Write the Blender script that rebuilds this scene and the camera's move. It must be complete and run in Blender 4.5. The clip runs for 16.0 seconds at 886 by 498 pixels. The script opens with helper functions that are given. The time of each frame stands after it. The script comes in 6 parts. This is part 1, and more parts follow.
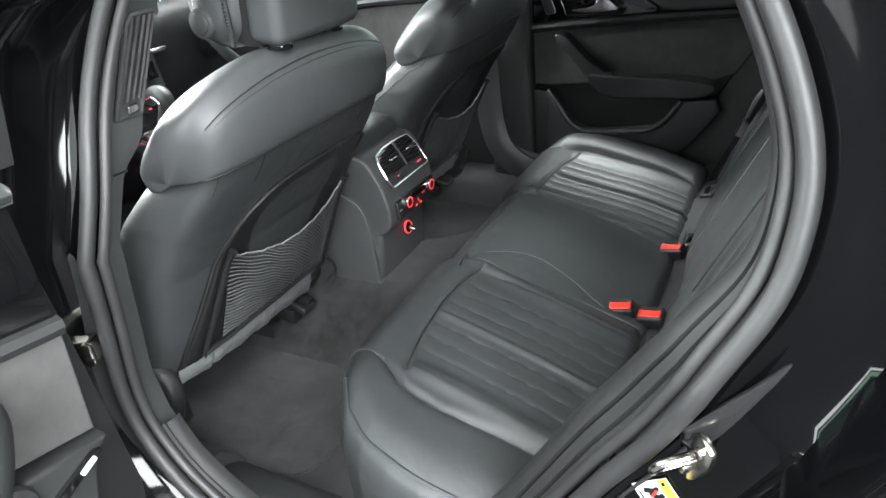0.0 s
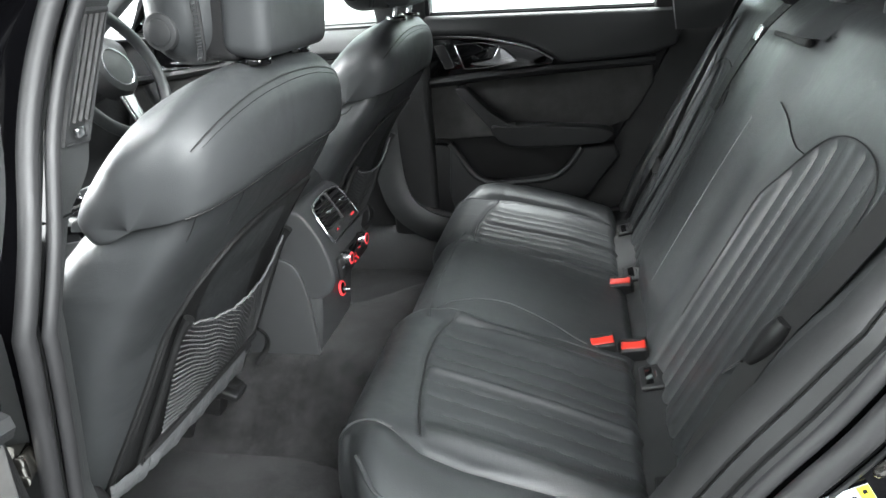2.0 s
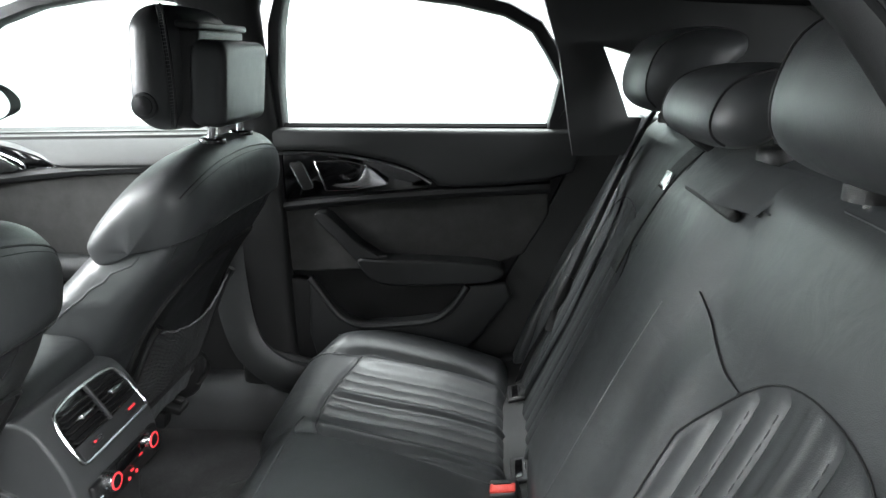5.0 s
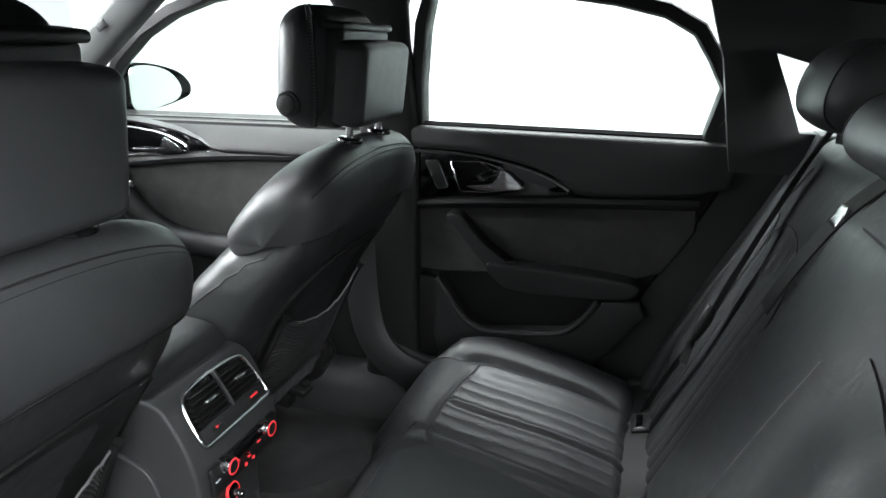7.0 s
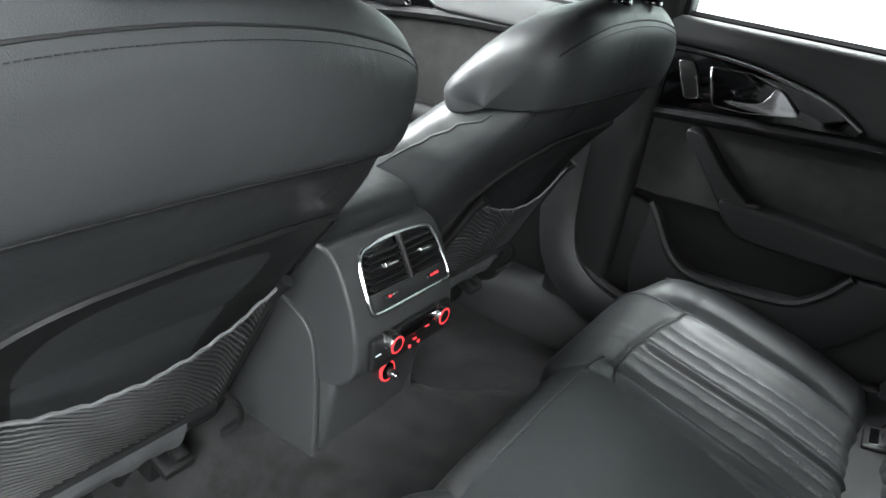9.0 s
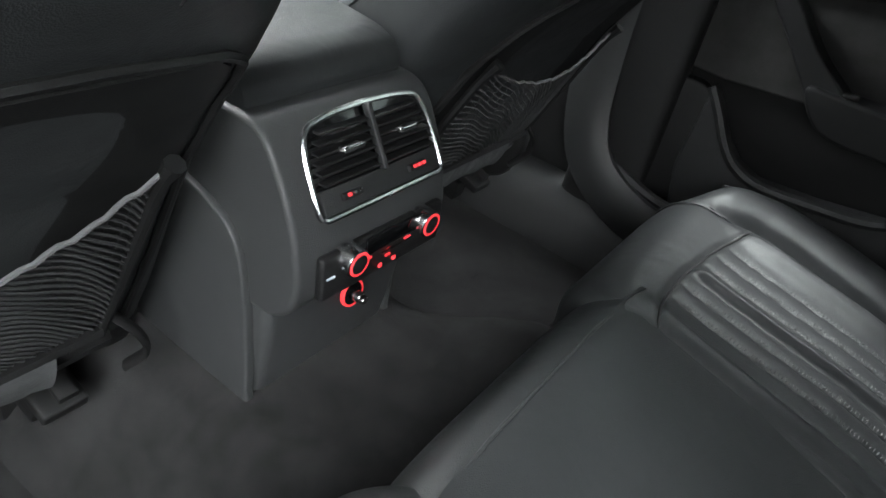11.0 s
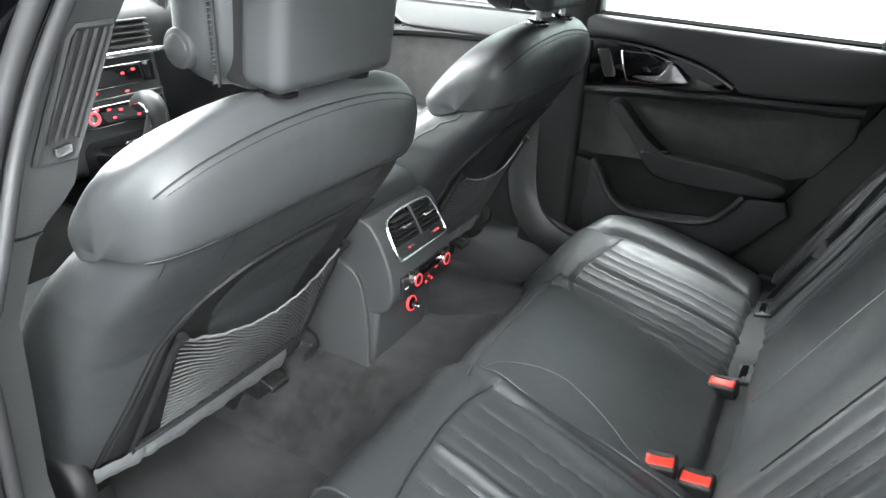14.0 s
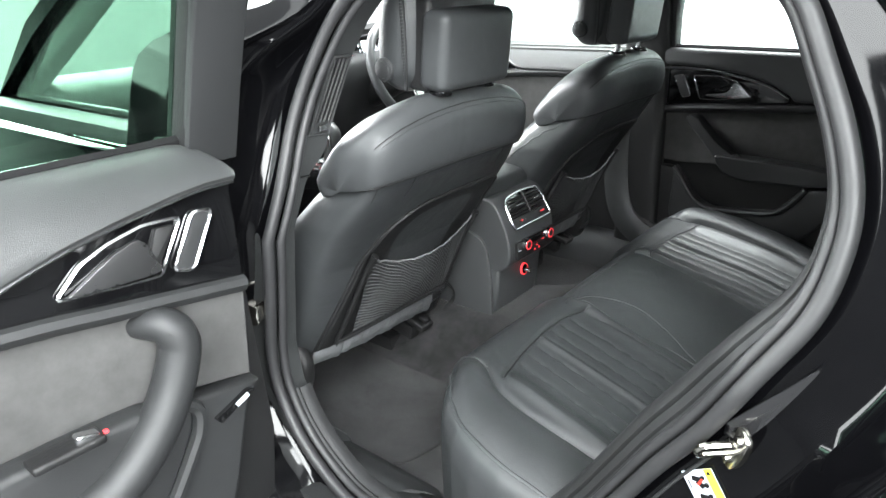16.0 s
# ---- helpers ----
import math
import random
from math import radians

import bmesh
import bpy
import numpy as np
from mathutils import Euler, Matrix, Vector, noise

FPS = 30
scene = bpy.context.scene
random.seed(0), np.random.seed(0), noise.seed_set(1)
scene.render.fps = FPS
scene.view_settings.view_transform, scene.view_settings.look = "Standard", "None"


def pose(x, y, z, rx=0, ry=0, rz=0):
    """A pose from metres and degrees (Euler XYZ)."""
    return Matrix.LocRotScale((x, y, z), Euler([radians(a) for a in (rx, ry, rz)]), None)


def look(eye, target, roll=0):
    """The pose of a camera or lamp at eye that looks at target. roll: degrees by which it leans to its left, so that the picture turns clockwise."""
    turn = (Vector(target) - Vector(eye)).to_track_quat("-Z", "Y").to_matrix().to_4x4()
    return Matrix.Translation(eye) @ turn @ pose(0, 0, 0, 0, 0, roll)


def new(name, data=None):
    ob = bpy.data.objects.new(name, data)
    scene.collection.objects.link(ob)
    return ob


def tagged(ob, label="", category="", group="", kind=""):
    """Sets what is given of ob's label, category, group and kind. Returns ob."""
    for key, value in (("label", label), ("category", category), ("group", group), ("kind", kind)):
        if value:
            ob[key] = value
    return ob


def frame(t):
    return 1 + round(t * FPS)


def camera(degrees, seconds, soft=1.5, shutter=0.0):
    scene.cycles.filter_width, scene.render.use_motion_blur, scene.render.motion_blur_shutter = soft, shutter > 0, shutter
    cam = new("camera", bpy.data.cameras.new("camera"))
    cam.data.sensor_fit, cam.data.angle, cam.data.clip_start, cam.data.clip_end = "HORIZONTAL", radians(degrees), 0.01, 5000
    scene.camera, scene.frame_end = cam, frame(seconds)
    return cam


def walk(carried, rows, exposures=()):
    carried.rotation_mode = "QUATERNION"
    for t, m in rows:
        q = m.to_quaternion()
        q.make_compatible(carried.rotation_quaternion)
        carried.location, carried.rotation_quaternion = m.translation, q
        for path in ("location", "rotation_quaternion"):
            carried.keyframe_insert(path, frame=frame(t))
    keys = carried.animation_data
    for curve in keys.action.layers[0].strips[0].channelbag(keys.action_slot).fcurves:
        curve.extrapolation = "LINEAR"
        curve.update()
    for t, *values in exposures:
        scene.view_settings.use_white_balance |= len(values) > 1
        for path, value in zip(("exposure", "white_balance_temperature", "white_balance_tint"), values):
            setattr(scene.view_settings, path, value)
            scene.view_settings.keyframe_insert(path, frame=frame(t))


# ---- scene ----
cam = camera(67.1, 16.0, soft=1.5)
PATH = [
    (0, (0.737, -1.228, 1.404), (-0.128, 0.309, 0.461), -6.2),
    (0.5, (0.604, -1.283, 1.368), (0.047, 0.388, 0.421), -6.8),
    (1, (0.497, -1.285, 1.341), (0.114, 0.451, 0.426), -5.3),
    (1.5, (0.456, -1.275, 1.327), (0.025, 0.5, 0.513), -4.5),
    (2, (0.454, -1.237, 1.31), (0.064, 0.573, 0.553), -4.2),
    (2.5, (0.463, -1.168, 1.312), (0.146, 0.667, 0.581), -3.7),
    (3, (0.477, -1.096, 1.306), (0.263, 0.764, 0.603), -3.3),
    (3.5, (0.497, -1.014, 1.315), (0.395, 0.867, 0.644), -2.4),
    (4, (0.507, -0.94, 1.329), (0.431, 0.964, 0.72), -1.8),
    (4.2, (0.514, -0.912, 1.335), (0.447, 0.997, 0.743), -1.5),
    (6.3, (0.555, -0.785, 1.378), (0.113, 1.09, 0.841), -0.4),
    (6.5, (0.553, -0.783, 1.379), (0.081, 1.081, 0.826), -0.3),
    (7, (0.546, -0.775, 1.385), (-0.014, 1.053, 0.797), 0.1),
    (7.5, (0.53, -0.767, 1.391), (-0.176, 1.008, 0.8), 3.3),
    (8, (0.511, -0.764, 1.375), (-0.39, 0.916, 0.769), 5.3),
    (8.5, (0.473, -0.73, 1.339), (-0.477, 0.897, 0.667), 6.5),
    (9, (0.412, -0.661, 1.269), (-0.522, 0.898, 0.434), 9.3),
    (9.5, (0.365, -0.558, 1.213), (-0.54, 0.941, 0.246), 11.7),
    (10, (0.314, -0.467, 1.158), (-0.558, 0.993, 0.104), 13.1),
    (10.2, (0.305, -0.44, 1.145), (-0.556, 1.006, 0.064), 13.0),
    (12.3, (0.349, -0.524, 1.229), (-0.412, 0.944, 0.104), 12.4),
    (12.5, (0.371, -0.575, 1.25), (-0.395, 0.903, 0.141), 11.9),
    (13, (0.454, -0.727, 1.32), (-0.358, 0.794, 0.305), 10.0),
    (13.5, (0.529, -0.865, 1.372), (-0.333, 0.687, 0.451), 6.6),
    (14, (0.579, -0.993, 1.405), (-0.294, 0.57, 0.514), 2.6),
    (14.5, (0.635, -1.167, 1.429), (-0.191, 0.453, 0.596), 0.2),
    (15, (0.676, -1.289, 1.431), (-0.134, 0.365, 0.651), -2.0),
    (15.5, (0.728, -1.344, 1.414), (-0.214, 0.251, 0.661), -3.8),
    (16, (0.84, -1.387, 1.406), (-0.355, 0.039, 0.673), -2.2),
]
walk(cam, [(t, look(eye, target, roll)) for t, eye, target, roll in PATH],
     [(0, 0.08), (1, 0.11), (2.5, 0.08), (4, 0.14), (6.5, -0.70), (8, -0.62), (8.5, -0.46), (9, -0.10), (9.6, -0.35), (10, -0.42), (12.5, -0.4), (13, 0.12), (13.3, 0.36), (14, 0.56), (14.5, 0.55), (15, 0.42), (15.5, 0.34), (16, 0.09)])

# ---- light ----
GROUND = 0.13
world = bpy.data.worlds.new("studio")
scene.world = world
world.use_nodes = True
world.node_tree.nodes["Background"].inputs[0].default_value = (0.9, 0.95, 1.0, 1)
world.node_tree.nodes["Background"].inputs[1].default_value = 0.3
scene.view_settings.exposure = 0.0


def lamp(name, m, size_x, size_y, watts, colour=(0.95, 0.99, 1.0)):
    data = bpy.data.lights.new(name, "AREA")
    data.shape, data.size, data.size_y, data.energy, data.color = "RECTANGLE", size_x, size_y, watts, colour
    ob = new(name, data)
    ob.matrix_world = m
    return ob


# ---- materials ----
def nodes_of(name):
    m = bpy.data.materials.new(name)
    m.use_nodes = True
    tree = m.node_tree
    return m, tree, tree.nodes["Principled BSDF"]


def node(tree, kind, **inputs):
    n = tree.nodes.new(kind)
    for key, value in inputs.items():
        n.inputs[key].default_value = value
    return n


def material(name, base, rough, metal=0.0, grain=0.0, grain_scale=400.0, cells=False, vary=0.25, vary_scale=7.0, rough_vary=0.08,
             wrinkle=0.0, wrinkle_scale=14.0, coat=0.0, sheen=0.0, spec=0.5):
    """Colour with variation at two scales, fine relief and soft folds."""
    m, tree, bsdf = nodes_of(name)
    link = tree.links.new
    coord = tree.nodes.new("ShaderNodeTexCoord")
    big = node(tree, "ShaderNodeTexNoise", Scale=vary_scale, Detail=5.0, Roughness=0.65)
    link(coord.outputs["Object"], big.inputs["Vector"])
    ramp = node(tree, "ShaderNodeMapRange")
    ramp.inputs["From Min"].default_value, ramp.inputs["From Max"].default_value = 0.3, 0.7
    ramp.inputs["To Min"].default_value, ramp.inputs["To Max"].default_value = 1 - vary, 1 + vary
    link(big.outputs["Fac"], ramp.inputs["Value"])
    mix = tree.nodes.new("ShaderNodeVectorMath")
    mix.operation = "SCALE"
    mix.inputs[0].default_value = base
    link(ramp.outputs["Result"], mix.inputs["Scale"])
    link(mix.outputs["Vector"], bsdf.inputs["Base Color"])
    rr = tree.nodes.new("ShaderNodeMapRange")
    rr.inputs["To Min"].default_value, rr.inputs["To Max"].default_value = max(rough - rough_vary, 0.02), rough + rough_vary
    mid = node(tree, "ShaderNodeTexNoise", Scale=vary_scale * 4.3, Detail=4.0, Roughness=0.6)
    link(coord.outputs["Object"], mid.inputs["Vector"])
    link(mid.outputs["Fac"], rr.inputs["Value"])
    link(rr.outputs["Result"], bsdf.inputs["Roughness"])
    bsdf.inputs["Metallic"].default_value = metal
    bsdf.inputs["Specular IOR Level"].default_value = spec
    bsdf.inputs["Coat Weight"].default_value = coat
    bsdf.inputs["Coat Roughness"].default_value = 0.04
    bsdf.inputs["Sheen Weight"].default_value = sheen
    bsdf.inputs["Sheen Roughness"].default_value = 0.4
    last = None
    if wrinkle:
        fold = node(tree, "ShaderNodeTexNoise", Scale=wrinkle_scale, Detail=3.0, Roughness=0.5, Distortion=0.6)
        link(coord.outputs["Object"], fold.inputs["Vector"])
        bump = node(tree, "ShaderNodeBump", Strength=wrinkle, Distance=0.01)
        link(fold.outputs["Fac"], bump.inputs["Height"])
        last = bump
    if grain:
        if cells:
            fine = node(tree, "ShaderNodeTexVoronoi", Scale=grain_scale)
            out = fine.outputs["Distance"]
        else:
            fine = node(tree, "ShaderNodeTexNoise", Scale=grain_scale, Detail=3.0)
            out = fine.outputs["Fac"]
        link(coord.outputs["Object"], fine.inputs["Vector"])
        bump = node(tree, "ShaderNodeBump", Strength=grain, Distance=0.0015)
        link(out, bump.inputs["Height"])
        if last:
            link(last.outputs["Normal"], bump.inputs["Normal"])
        last = bump
    if last:
        link(last.outputs["Normal"], bsdf.inputs["Normal"])
    return m


def glowing(name, colour, strength):
    m, tree, bsdf = nodes_of(name)
    bsdf.inputs["Base Color"].default_value = (*colour, 1)
    bsdf.inputs["Emission Color"].default_value = (*colour, 1)
    bsdf.inputs["Emission Strength"].default_value = strength
    return m


def pane_material(name, tint):
    """Thin glass: what passes is tinted, and the gloss grows towards grazing angles."""
    m = bpy.data.materials.new(name)
    m.use_nodes = True
    tree = m.node_tree
    tree.nodes.remove(tree.nodes["Principled BSDF"])
    clear = node(tree, "ShaderNodeBsdfTransparent", Color=(*tint, 1))
    gloss = node(tree, "ShaderNodeBsdfGlossy", Roughness=0.01)
    facing = node(tree, "ShaderNodeLayerWeight", Blend=0.5)
    power = tree.nodes.new("ShaderNodeMath")
    power.operation = "POWER"
    power.inputs[1].default_value = 5.0
    tree.links.new(facing.outputs["Facing"], power.inputs[0])
    amount = node(tree, "ShaderNodeMapRange")
    amount.inputs["To Min"].default_value, amount.inputs["To Max"].default_value = 0.04, 0.9
    tree.links.new(power.outputs[0], amount.inputs["Value"])
    mix = tree.nodes.new("ShaderNodeMixShader")
    tree.links.new(amount.outputs["Result"], mix.inputs[0])
    tree.links.new(clear.outputs[0], mix.inputs[1])
    tree.links.new(gloss.outputs[0], mix.inputs[2])
    tree.links.new(mix.outputs[0], tree.nodes["Material Output"].inputs["Surface"])
    return m


# Darker than the taut leather, which puts the shade on cushions into the colour.
LEATHER = material("leather", (0.0305, 0.0325, 0.0338), 0.40, grain=0.16, grain_scale=850, cells=True, vary=0.12, wrinkle=0.22, wrinkle_scale=16, spec=0.52)
LEATHER_SMOOTH = material("leather_taut", (0.041, 0.0432, 0.0448), 0.43, grain=0.13, grain_scale=900, cells=True, vary=0.1, wrinkle=0.2, wrinkle_scale=10, spec=0.42)
FLAP = material("leather_flap", (0.10, 0.103, 0.106), 0.5, grain=0.3, grain_scale=500, cells=True, vary=0.15, wrinkle=0.4, wrinkle_scale=30)
SEAM = material("seam_thread", (0.009, 0.009, 0.0095), 0.6, grain=0.3, grain_scale=900)
THREAD = material("stitch_thread", (0.05, 0.052, 0.054), 0.6, grain=0.3, grain_scale=1500)
SOFT = material("soft_plastic", (0.023, 0.0238, 0.0246), 0.48, grain=0.25, grain_scale=800, cells=True, vary=0.1)
SOFT_PALE = material("door_shoulder", (0.034, 0.0355, 0.036), 0.42, grain=0.25, grain_scale=800, cells=True, vary=0.08)
PLASTIC = material("grained_plastic", (0.012, 0.012, 0.0124), 0.42, grain=0.3, grain_scale=1000, cells=True, vary=0.12)
PANEL = material("seat_back_board", (0.0085, 0.0086, 0.0088), 0.47, grain=0.25, grain_scale=900, vary=0.15)
TICK = material("pale_stitch", (0.10, 0.103, 0.106), 0.6, grain=0.2, grain_scale=1500)
NET_HEM = material("net_hem", (0.12, 0.12, 0.123), 0.75, grain=0.5, grain_scale=1200)
NET = material("net_cord", (0.085, 0.086, 0.088), 0.7, grain=0.4, grain_scale=2500)
CARPET = material("carpet_pile", (0.023, 0.0226, 0.0233), 0.95, grain=0.9, grain_scale=1400, vary=0.6, vary_scale=13, sheen=0.12, spec=0.1)
MAT_PILE = material("mat_pile", (0.026, 0.0256, 0.0265), 0.95, grain=0.9, grain_scale=1700, vary=0.5, vary_scale=11, sheen=0.12, spec=0.1)
SUEDE = material("suede_cloth", (0.076, 0.0755, 0.074), 0.9, grain=0.35, grain_scale=1800, vary=0.22, vary_scale=14, sheen=0.1, spec=0.15)
HEADLINER = material("headliner_cloth", (0.012, 0.012, 0.0125), 0.95, grain=0.5, grain_scale=1500, vary=0.1, spec=0.1)
PIANO = material("gloss_black", (0.004, 0.004, 0.0045), 0.06, vary=0.1, rough_vary=0.02, coat=0.5)
PAINT = material("black_paint", (0.002, 0.002, 0.0024), 0.07, vary=0.15, rough_vary=0.03, spec=0.25)
RECESS_SHEEN = material("recess_sheen", (0.016, 0.016, 0.017), 0.22, vary=0.1, rough_vary=0.03)
LEVER = material("lever_metal", (0.16, 0.16, 0.163), 0.28, metal=0.9, vary=0.06, rough_vary=0.05)
CHROME = material("satin_chrome", (0.72, 0.72, 0.73), 0.2, metal=1.0, vary=0.05, rough_vary=0.05)
STEEL = material("plated_steel", (0.60, 0.58, 0.53), 0.2, metal=1.0, vary=0.06)
RUBBER = material("seal_rubber", (0.021, 0.021, 0.022), 0.49, grain=0.12, grain_scale=500, vary=0.12, vary_scale=18)
PILLAR_GREY = material("pillar_cloth", (0.15, 0.155, 0.155), 0.7, grain=0.15, grain_scale=1200, vary=0.08)
CONSOLE = material("console_skin", (0.046, 0.0475, 0.049), 0.46, grain=0.2, grain_scale=900, cells=True, vary=0.08)
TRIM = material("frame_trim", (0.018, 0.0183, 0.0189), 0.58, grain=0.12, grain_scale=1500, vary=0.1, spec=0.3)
WEBBING = material("belt_webbing", (0.006, 0.006, 0.0064), 0.6, grain=0.5, grain_scale=1800, vary=0.1)
RED = material("buckle_red", (0.62, 0.035, 0.022), 0.35, vary=0.08)
WHITE = material("paper_white", (0.55, 0.60, 0.66), 0.45, vary=0.04)
YELLOW = material("label_yellow", (0.8, 0.72, 0.05), 0.45, vary=0.04)
WALL_PAINT = material("studio_white", (0.86, 0.88, 0.88), 0.8, vary=0.03, vary_scale=1.2, grain=0.1, grain_scale=120)
PALE_WALL = material("studio_pale_grey", (0.42, 0.43, 0.43), 0.8, vary=0.05, vary_scale=1.2, grain=0.1, grain_scale=120)
CEILING_PAINT = material("ceiling_white", (0.82, 0.84, 0.84), 0.85, vary=0.03, vary_scale=1.0, grain=0.1, grain_scale=120)
DARK_WALL = material("studio_grey", (0.05, 0.051, 0.053), 0.8, vary=0.1, vary_scale=1.2, grain=0.1, grain_scale=120)
CONCRETE = material("studio_floor", (0.035, 0.036, 0.038), 0.5, vary=0.12, vary_scale=1.5, grain=0.2, grain_scale=90)
GLOW_RED = glowing("red_backlight", (1.0, 0.05, 0.06), 1.1)
GLOW_WHITE = glowing("dial_backlight", (0.9, 0.92, 1.0), 1.6)
# Same rear glass twice: deeper for the open door, paler to keep cabin light neutral.
GLASS = pane_material("tinted_glass", (0.87, 0.92, 0.90))
GLASS_GREEN = pane_material("green_glass", (0.50, 0.66, 0.57))
GLASS_CLEAR = pane_material("clear_glass", (0.84, 0.90, 0.87))
MIRROR = material("mirror_glass", (0.9, 0.9, 0.9), 0.03, metal=1.0, vary=0.0, rough_vary=0.01)

# ---- building helpers ----
ORIGIN = {}


def thing(name, base, label, category, group="", kind=""):
    ob = new(name)
    ob.location = base
    ob.empty_display_size = 0.05
    ORIGIN[ob.name] = Vector(base)
    return tagged(ob, label, category, group, kind)


def part(name, bm, mat, parent=None, label="", smooth=True, kind=""):
    """Links a bmesh, built in world metres, as one mesh under a thing or a part."""
    origin = ORIGIN.get(parent.name, Vector()) if parent else Vector()
    mesh = bpy.data.meshes.new(name)
    bmesh.ops.translate(bm, verts=bm.verts, vec=-origin)
    bmesh.ops.recalc_face_normals(bm, faces=bm.faces)
    bm.to_mesh(mesh)
    bm.free()
    if smooth:
        mesh.polygons.foreach_set("use_smooth", [True] * len(mesh.polygons))
        mesh.set_sharp_from_angle(angle=radians(42))
    mesh.materials.append(mat)
    ob = new(name, mesh)
    ORIGIN[ob.name] = origin
    if parent:
        ob.parent = parent
    return tagged(ob, label, kind=kind)


def mesh_of(points, faces):
    bm = bmesh.new()
    vs = [bm.verts.new(p) for p in points]
    for f in faces:
        bm.faces.new([vs[k] for k in f])
    return bm


def join(*many):
    bm = many[0]
    for other in many[1:]:
        tmp = bpy.data.meshes.new("tmp")
        other.to_mesh(tmp)
        other.free()
        bm.from_mesh(tmp)
        bpy.data.meshes.remove(tmp)
    return bm


def curve(points, count, closed=False):
    """A smooth line through the points, at even steps of its parameter."""
    pts = [Vector(p) for p in points]
    n = len(pts)
    spans = n if closed else n - 1
    out = []
    for k in range(count):
        u = spans * k / (count if closed else count - 1)
        i = min(int(u), spans - 1)
        f = u - i
        if closed:
            a, b, c, d = (pts[(i + j) % n] for j in (-1, 0, 1, 2))
        else:
            b, c = pts[i], pts[i + 1]
            a = pts[i - 1] if i else b * 2 - c
            d = pts[i + 2] if i + 2 < n else c * 2 - b
        out.append(0.5 * (2 * b + (c - a) * f + (2 * a - 5 * b + 4 * c - d) * f * f + (3 * b - a - 3 * c + d) * f ** 3))
    return out


def lin(u, rows):
    return float(np.interp(u, [r[0] for r in rows], [r[1] for r in rows]))


def sheet(rings, closed_ring=False, closed_path=False, caps=False):
    """Quads between rings of equally many points."""
    n, m = len(rings), len(rings[0])
    pts = [p for ring in rings for p in ring]
    faces = []
    for i in range(n if closed_path else n - 1):
        for j in range(m if closed_ring else m - 1):
            a, b = i * m + j, i * m + (j + 1) % m
            c, d = (i + 1) % n * m + (j + 1) % m, (i + 1) % n * m + j
            faces.append((a, b, c, d))
    if caps:
        faces.append(tuple(range(m)))
        faces.append(tuple((n - 1) * m + k for k in range(m)))
    return mesh_of(pts, faces)


def tube(points, radius, sides=8, closed=False, flat=1.0, up=None):
    """A round or flattened cord along a line; radius may be a function of 0..1."""
    pts = [Vector(p) for p in points]
    n = len(pts)
    rings = []
    normal = None
    for k, p in enumerate(pts):
        a = pts[k - 1] if k or closed else p
        b = pts[(k + 1) % n] if k < n - 1 or closed else p
        t = (b - a).normalized()
        if up is not None:
            normal = Vector(up) - t * Vector(up).dot(t)
        elif normal is None:
            normal = t.orthogonal()
        else:
            normal = normal - t * normal.dot(t)
        normal.normalize()
        side = t.cross(normal)
        r = radius(k / max(n - 1, 1)) if callable(radius) else radius
        rings.append([p + (normal * math.cos(w) * flat + side * math.sin(w)) * r for w in (2 * math.pi * j / sides for j in range(sides))])
    return sheet(rings, True, closed, not closed)


def ribbon(points, width, thick, across):
    """A flat strap of a width along a line; across: its direction of width, one or for each point."""
    pts = [Vector(p) for p in points]
    n = len(pts)
    rings = []
    for k, p in enumerate(pts):
        a, b = pts[max(k - 1, 0)], pts[min(k + 1, n - 1)]
        t = (b - a).normalized()
        w = Vector(across[k] if isinstance(across, list) else across)
        w = (w - t * w.dot(t)).normalized()
        nn = t.cross(w)
        h, q = width / 2, thick / 2
        rings.append([p + w * h * i + nn * q * j for i, j in ((-1, -1), (1, -1), (1, 1), (-1, 1))])
    return sheet(rings, True, False, True)


def soft_box(size, r, n=6, m=None, bulge=0.0):
    """A box with round edges; bulge swells its faces."""
    bm = bmesh.new()
    hx, hy, hz = (s / 2 for s in size)
    r = min(r, hx, hy, hz) * 0.999
    cuts = [-1 + 2 * k / (2 * n) for k in range(2 * n + 1)]
    vs = {}

    def place(a, b, c):
        key = (round(a, 5), round(b, 5), round(c, 5))
        if key not in vs:
            out = []
            flat = []
            for v, h in zip((a, b, c), (hx, hy, hz)):
                # half of the steps go to the rounding
                s, f = (1 if v > 0 else -1), abs(v)
                inner = h - r
                if f <= 0.5:
                    out.append(s * inner * f / 0.5), flat.append(0.0)
                else:
                    out.append(s * inner), flat.append(s * math.tan((f - 0.5) / 0.5 * math.pi / 4))
            d = Vector(flat)
            p = Vector(out) + (d.normalized() * r if d.length else Vector())
            if bulge:
                q = Vector((p.x / hx, p.y / hy, p.z / hz))
                k = 1 + bulge * (1 - min(1, q.x * q.x)) * (1 - min(1, q.y * q.y)) + bulge * (1 - min(1, q.y * q.y)) * (1 - min(1, q.z * q.z)) + bulge * (1 - min(1, q.x * q.x)) * (1 - min(1, q.z * q.z))
                p = p * k
            vs[key] = bm.verts.new(p)
        return vs[key]

    for axis in range(3):
        for s in (-1, 1):
            for i in range(2 * n):
                for j in range(2 * n):
                    quad = []
                    for di, dj in ((0, 0), (1, 0), (1, 1), (0, 1)):
                        c = [0, 0, 0]
                        c[axis], c[(axis + 1) % 3], c[(axis + 2) % 3] = s, cuts[i + di], cuts[j + dj]
                        quad.append(place(*c))
                    bm.faces.new(quad if s > 0 else quad[::-1])
    if m is not None:
        bm.transform(m)
    return bm


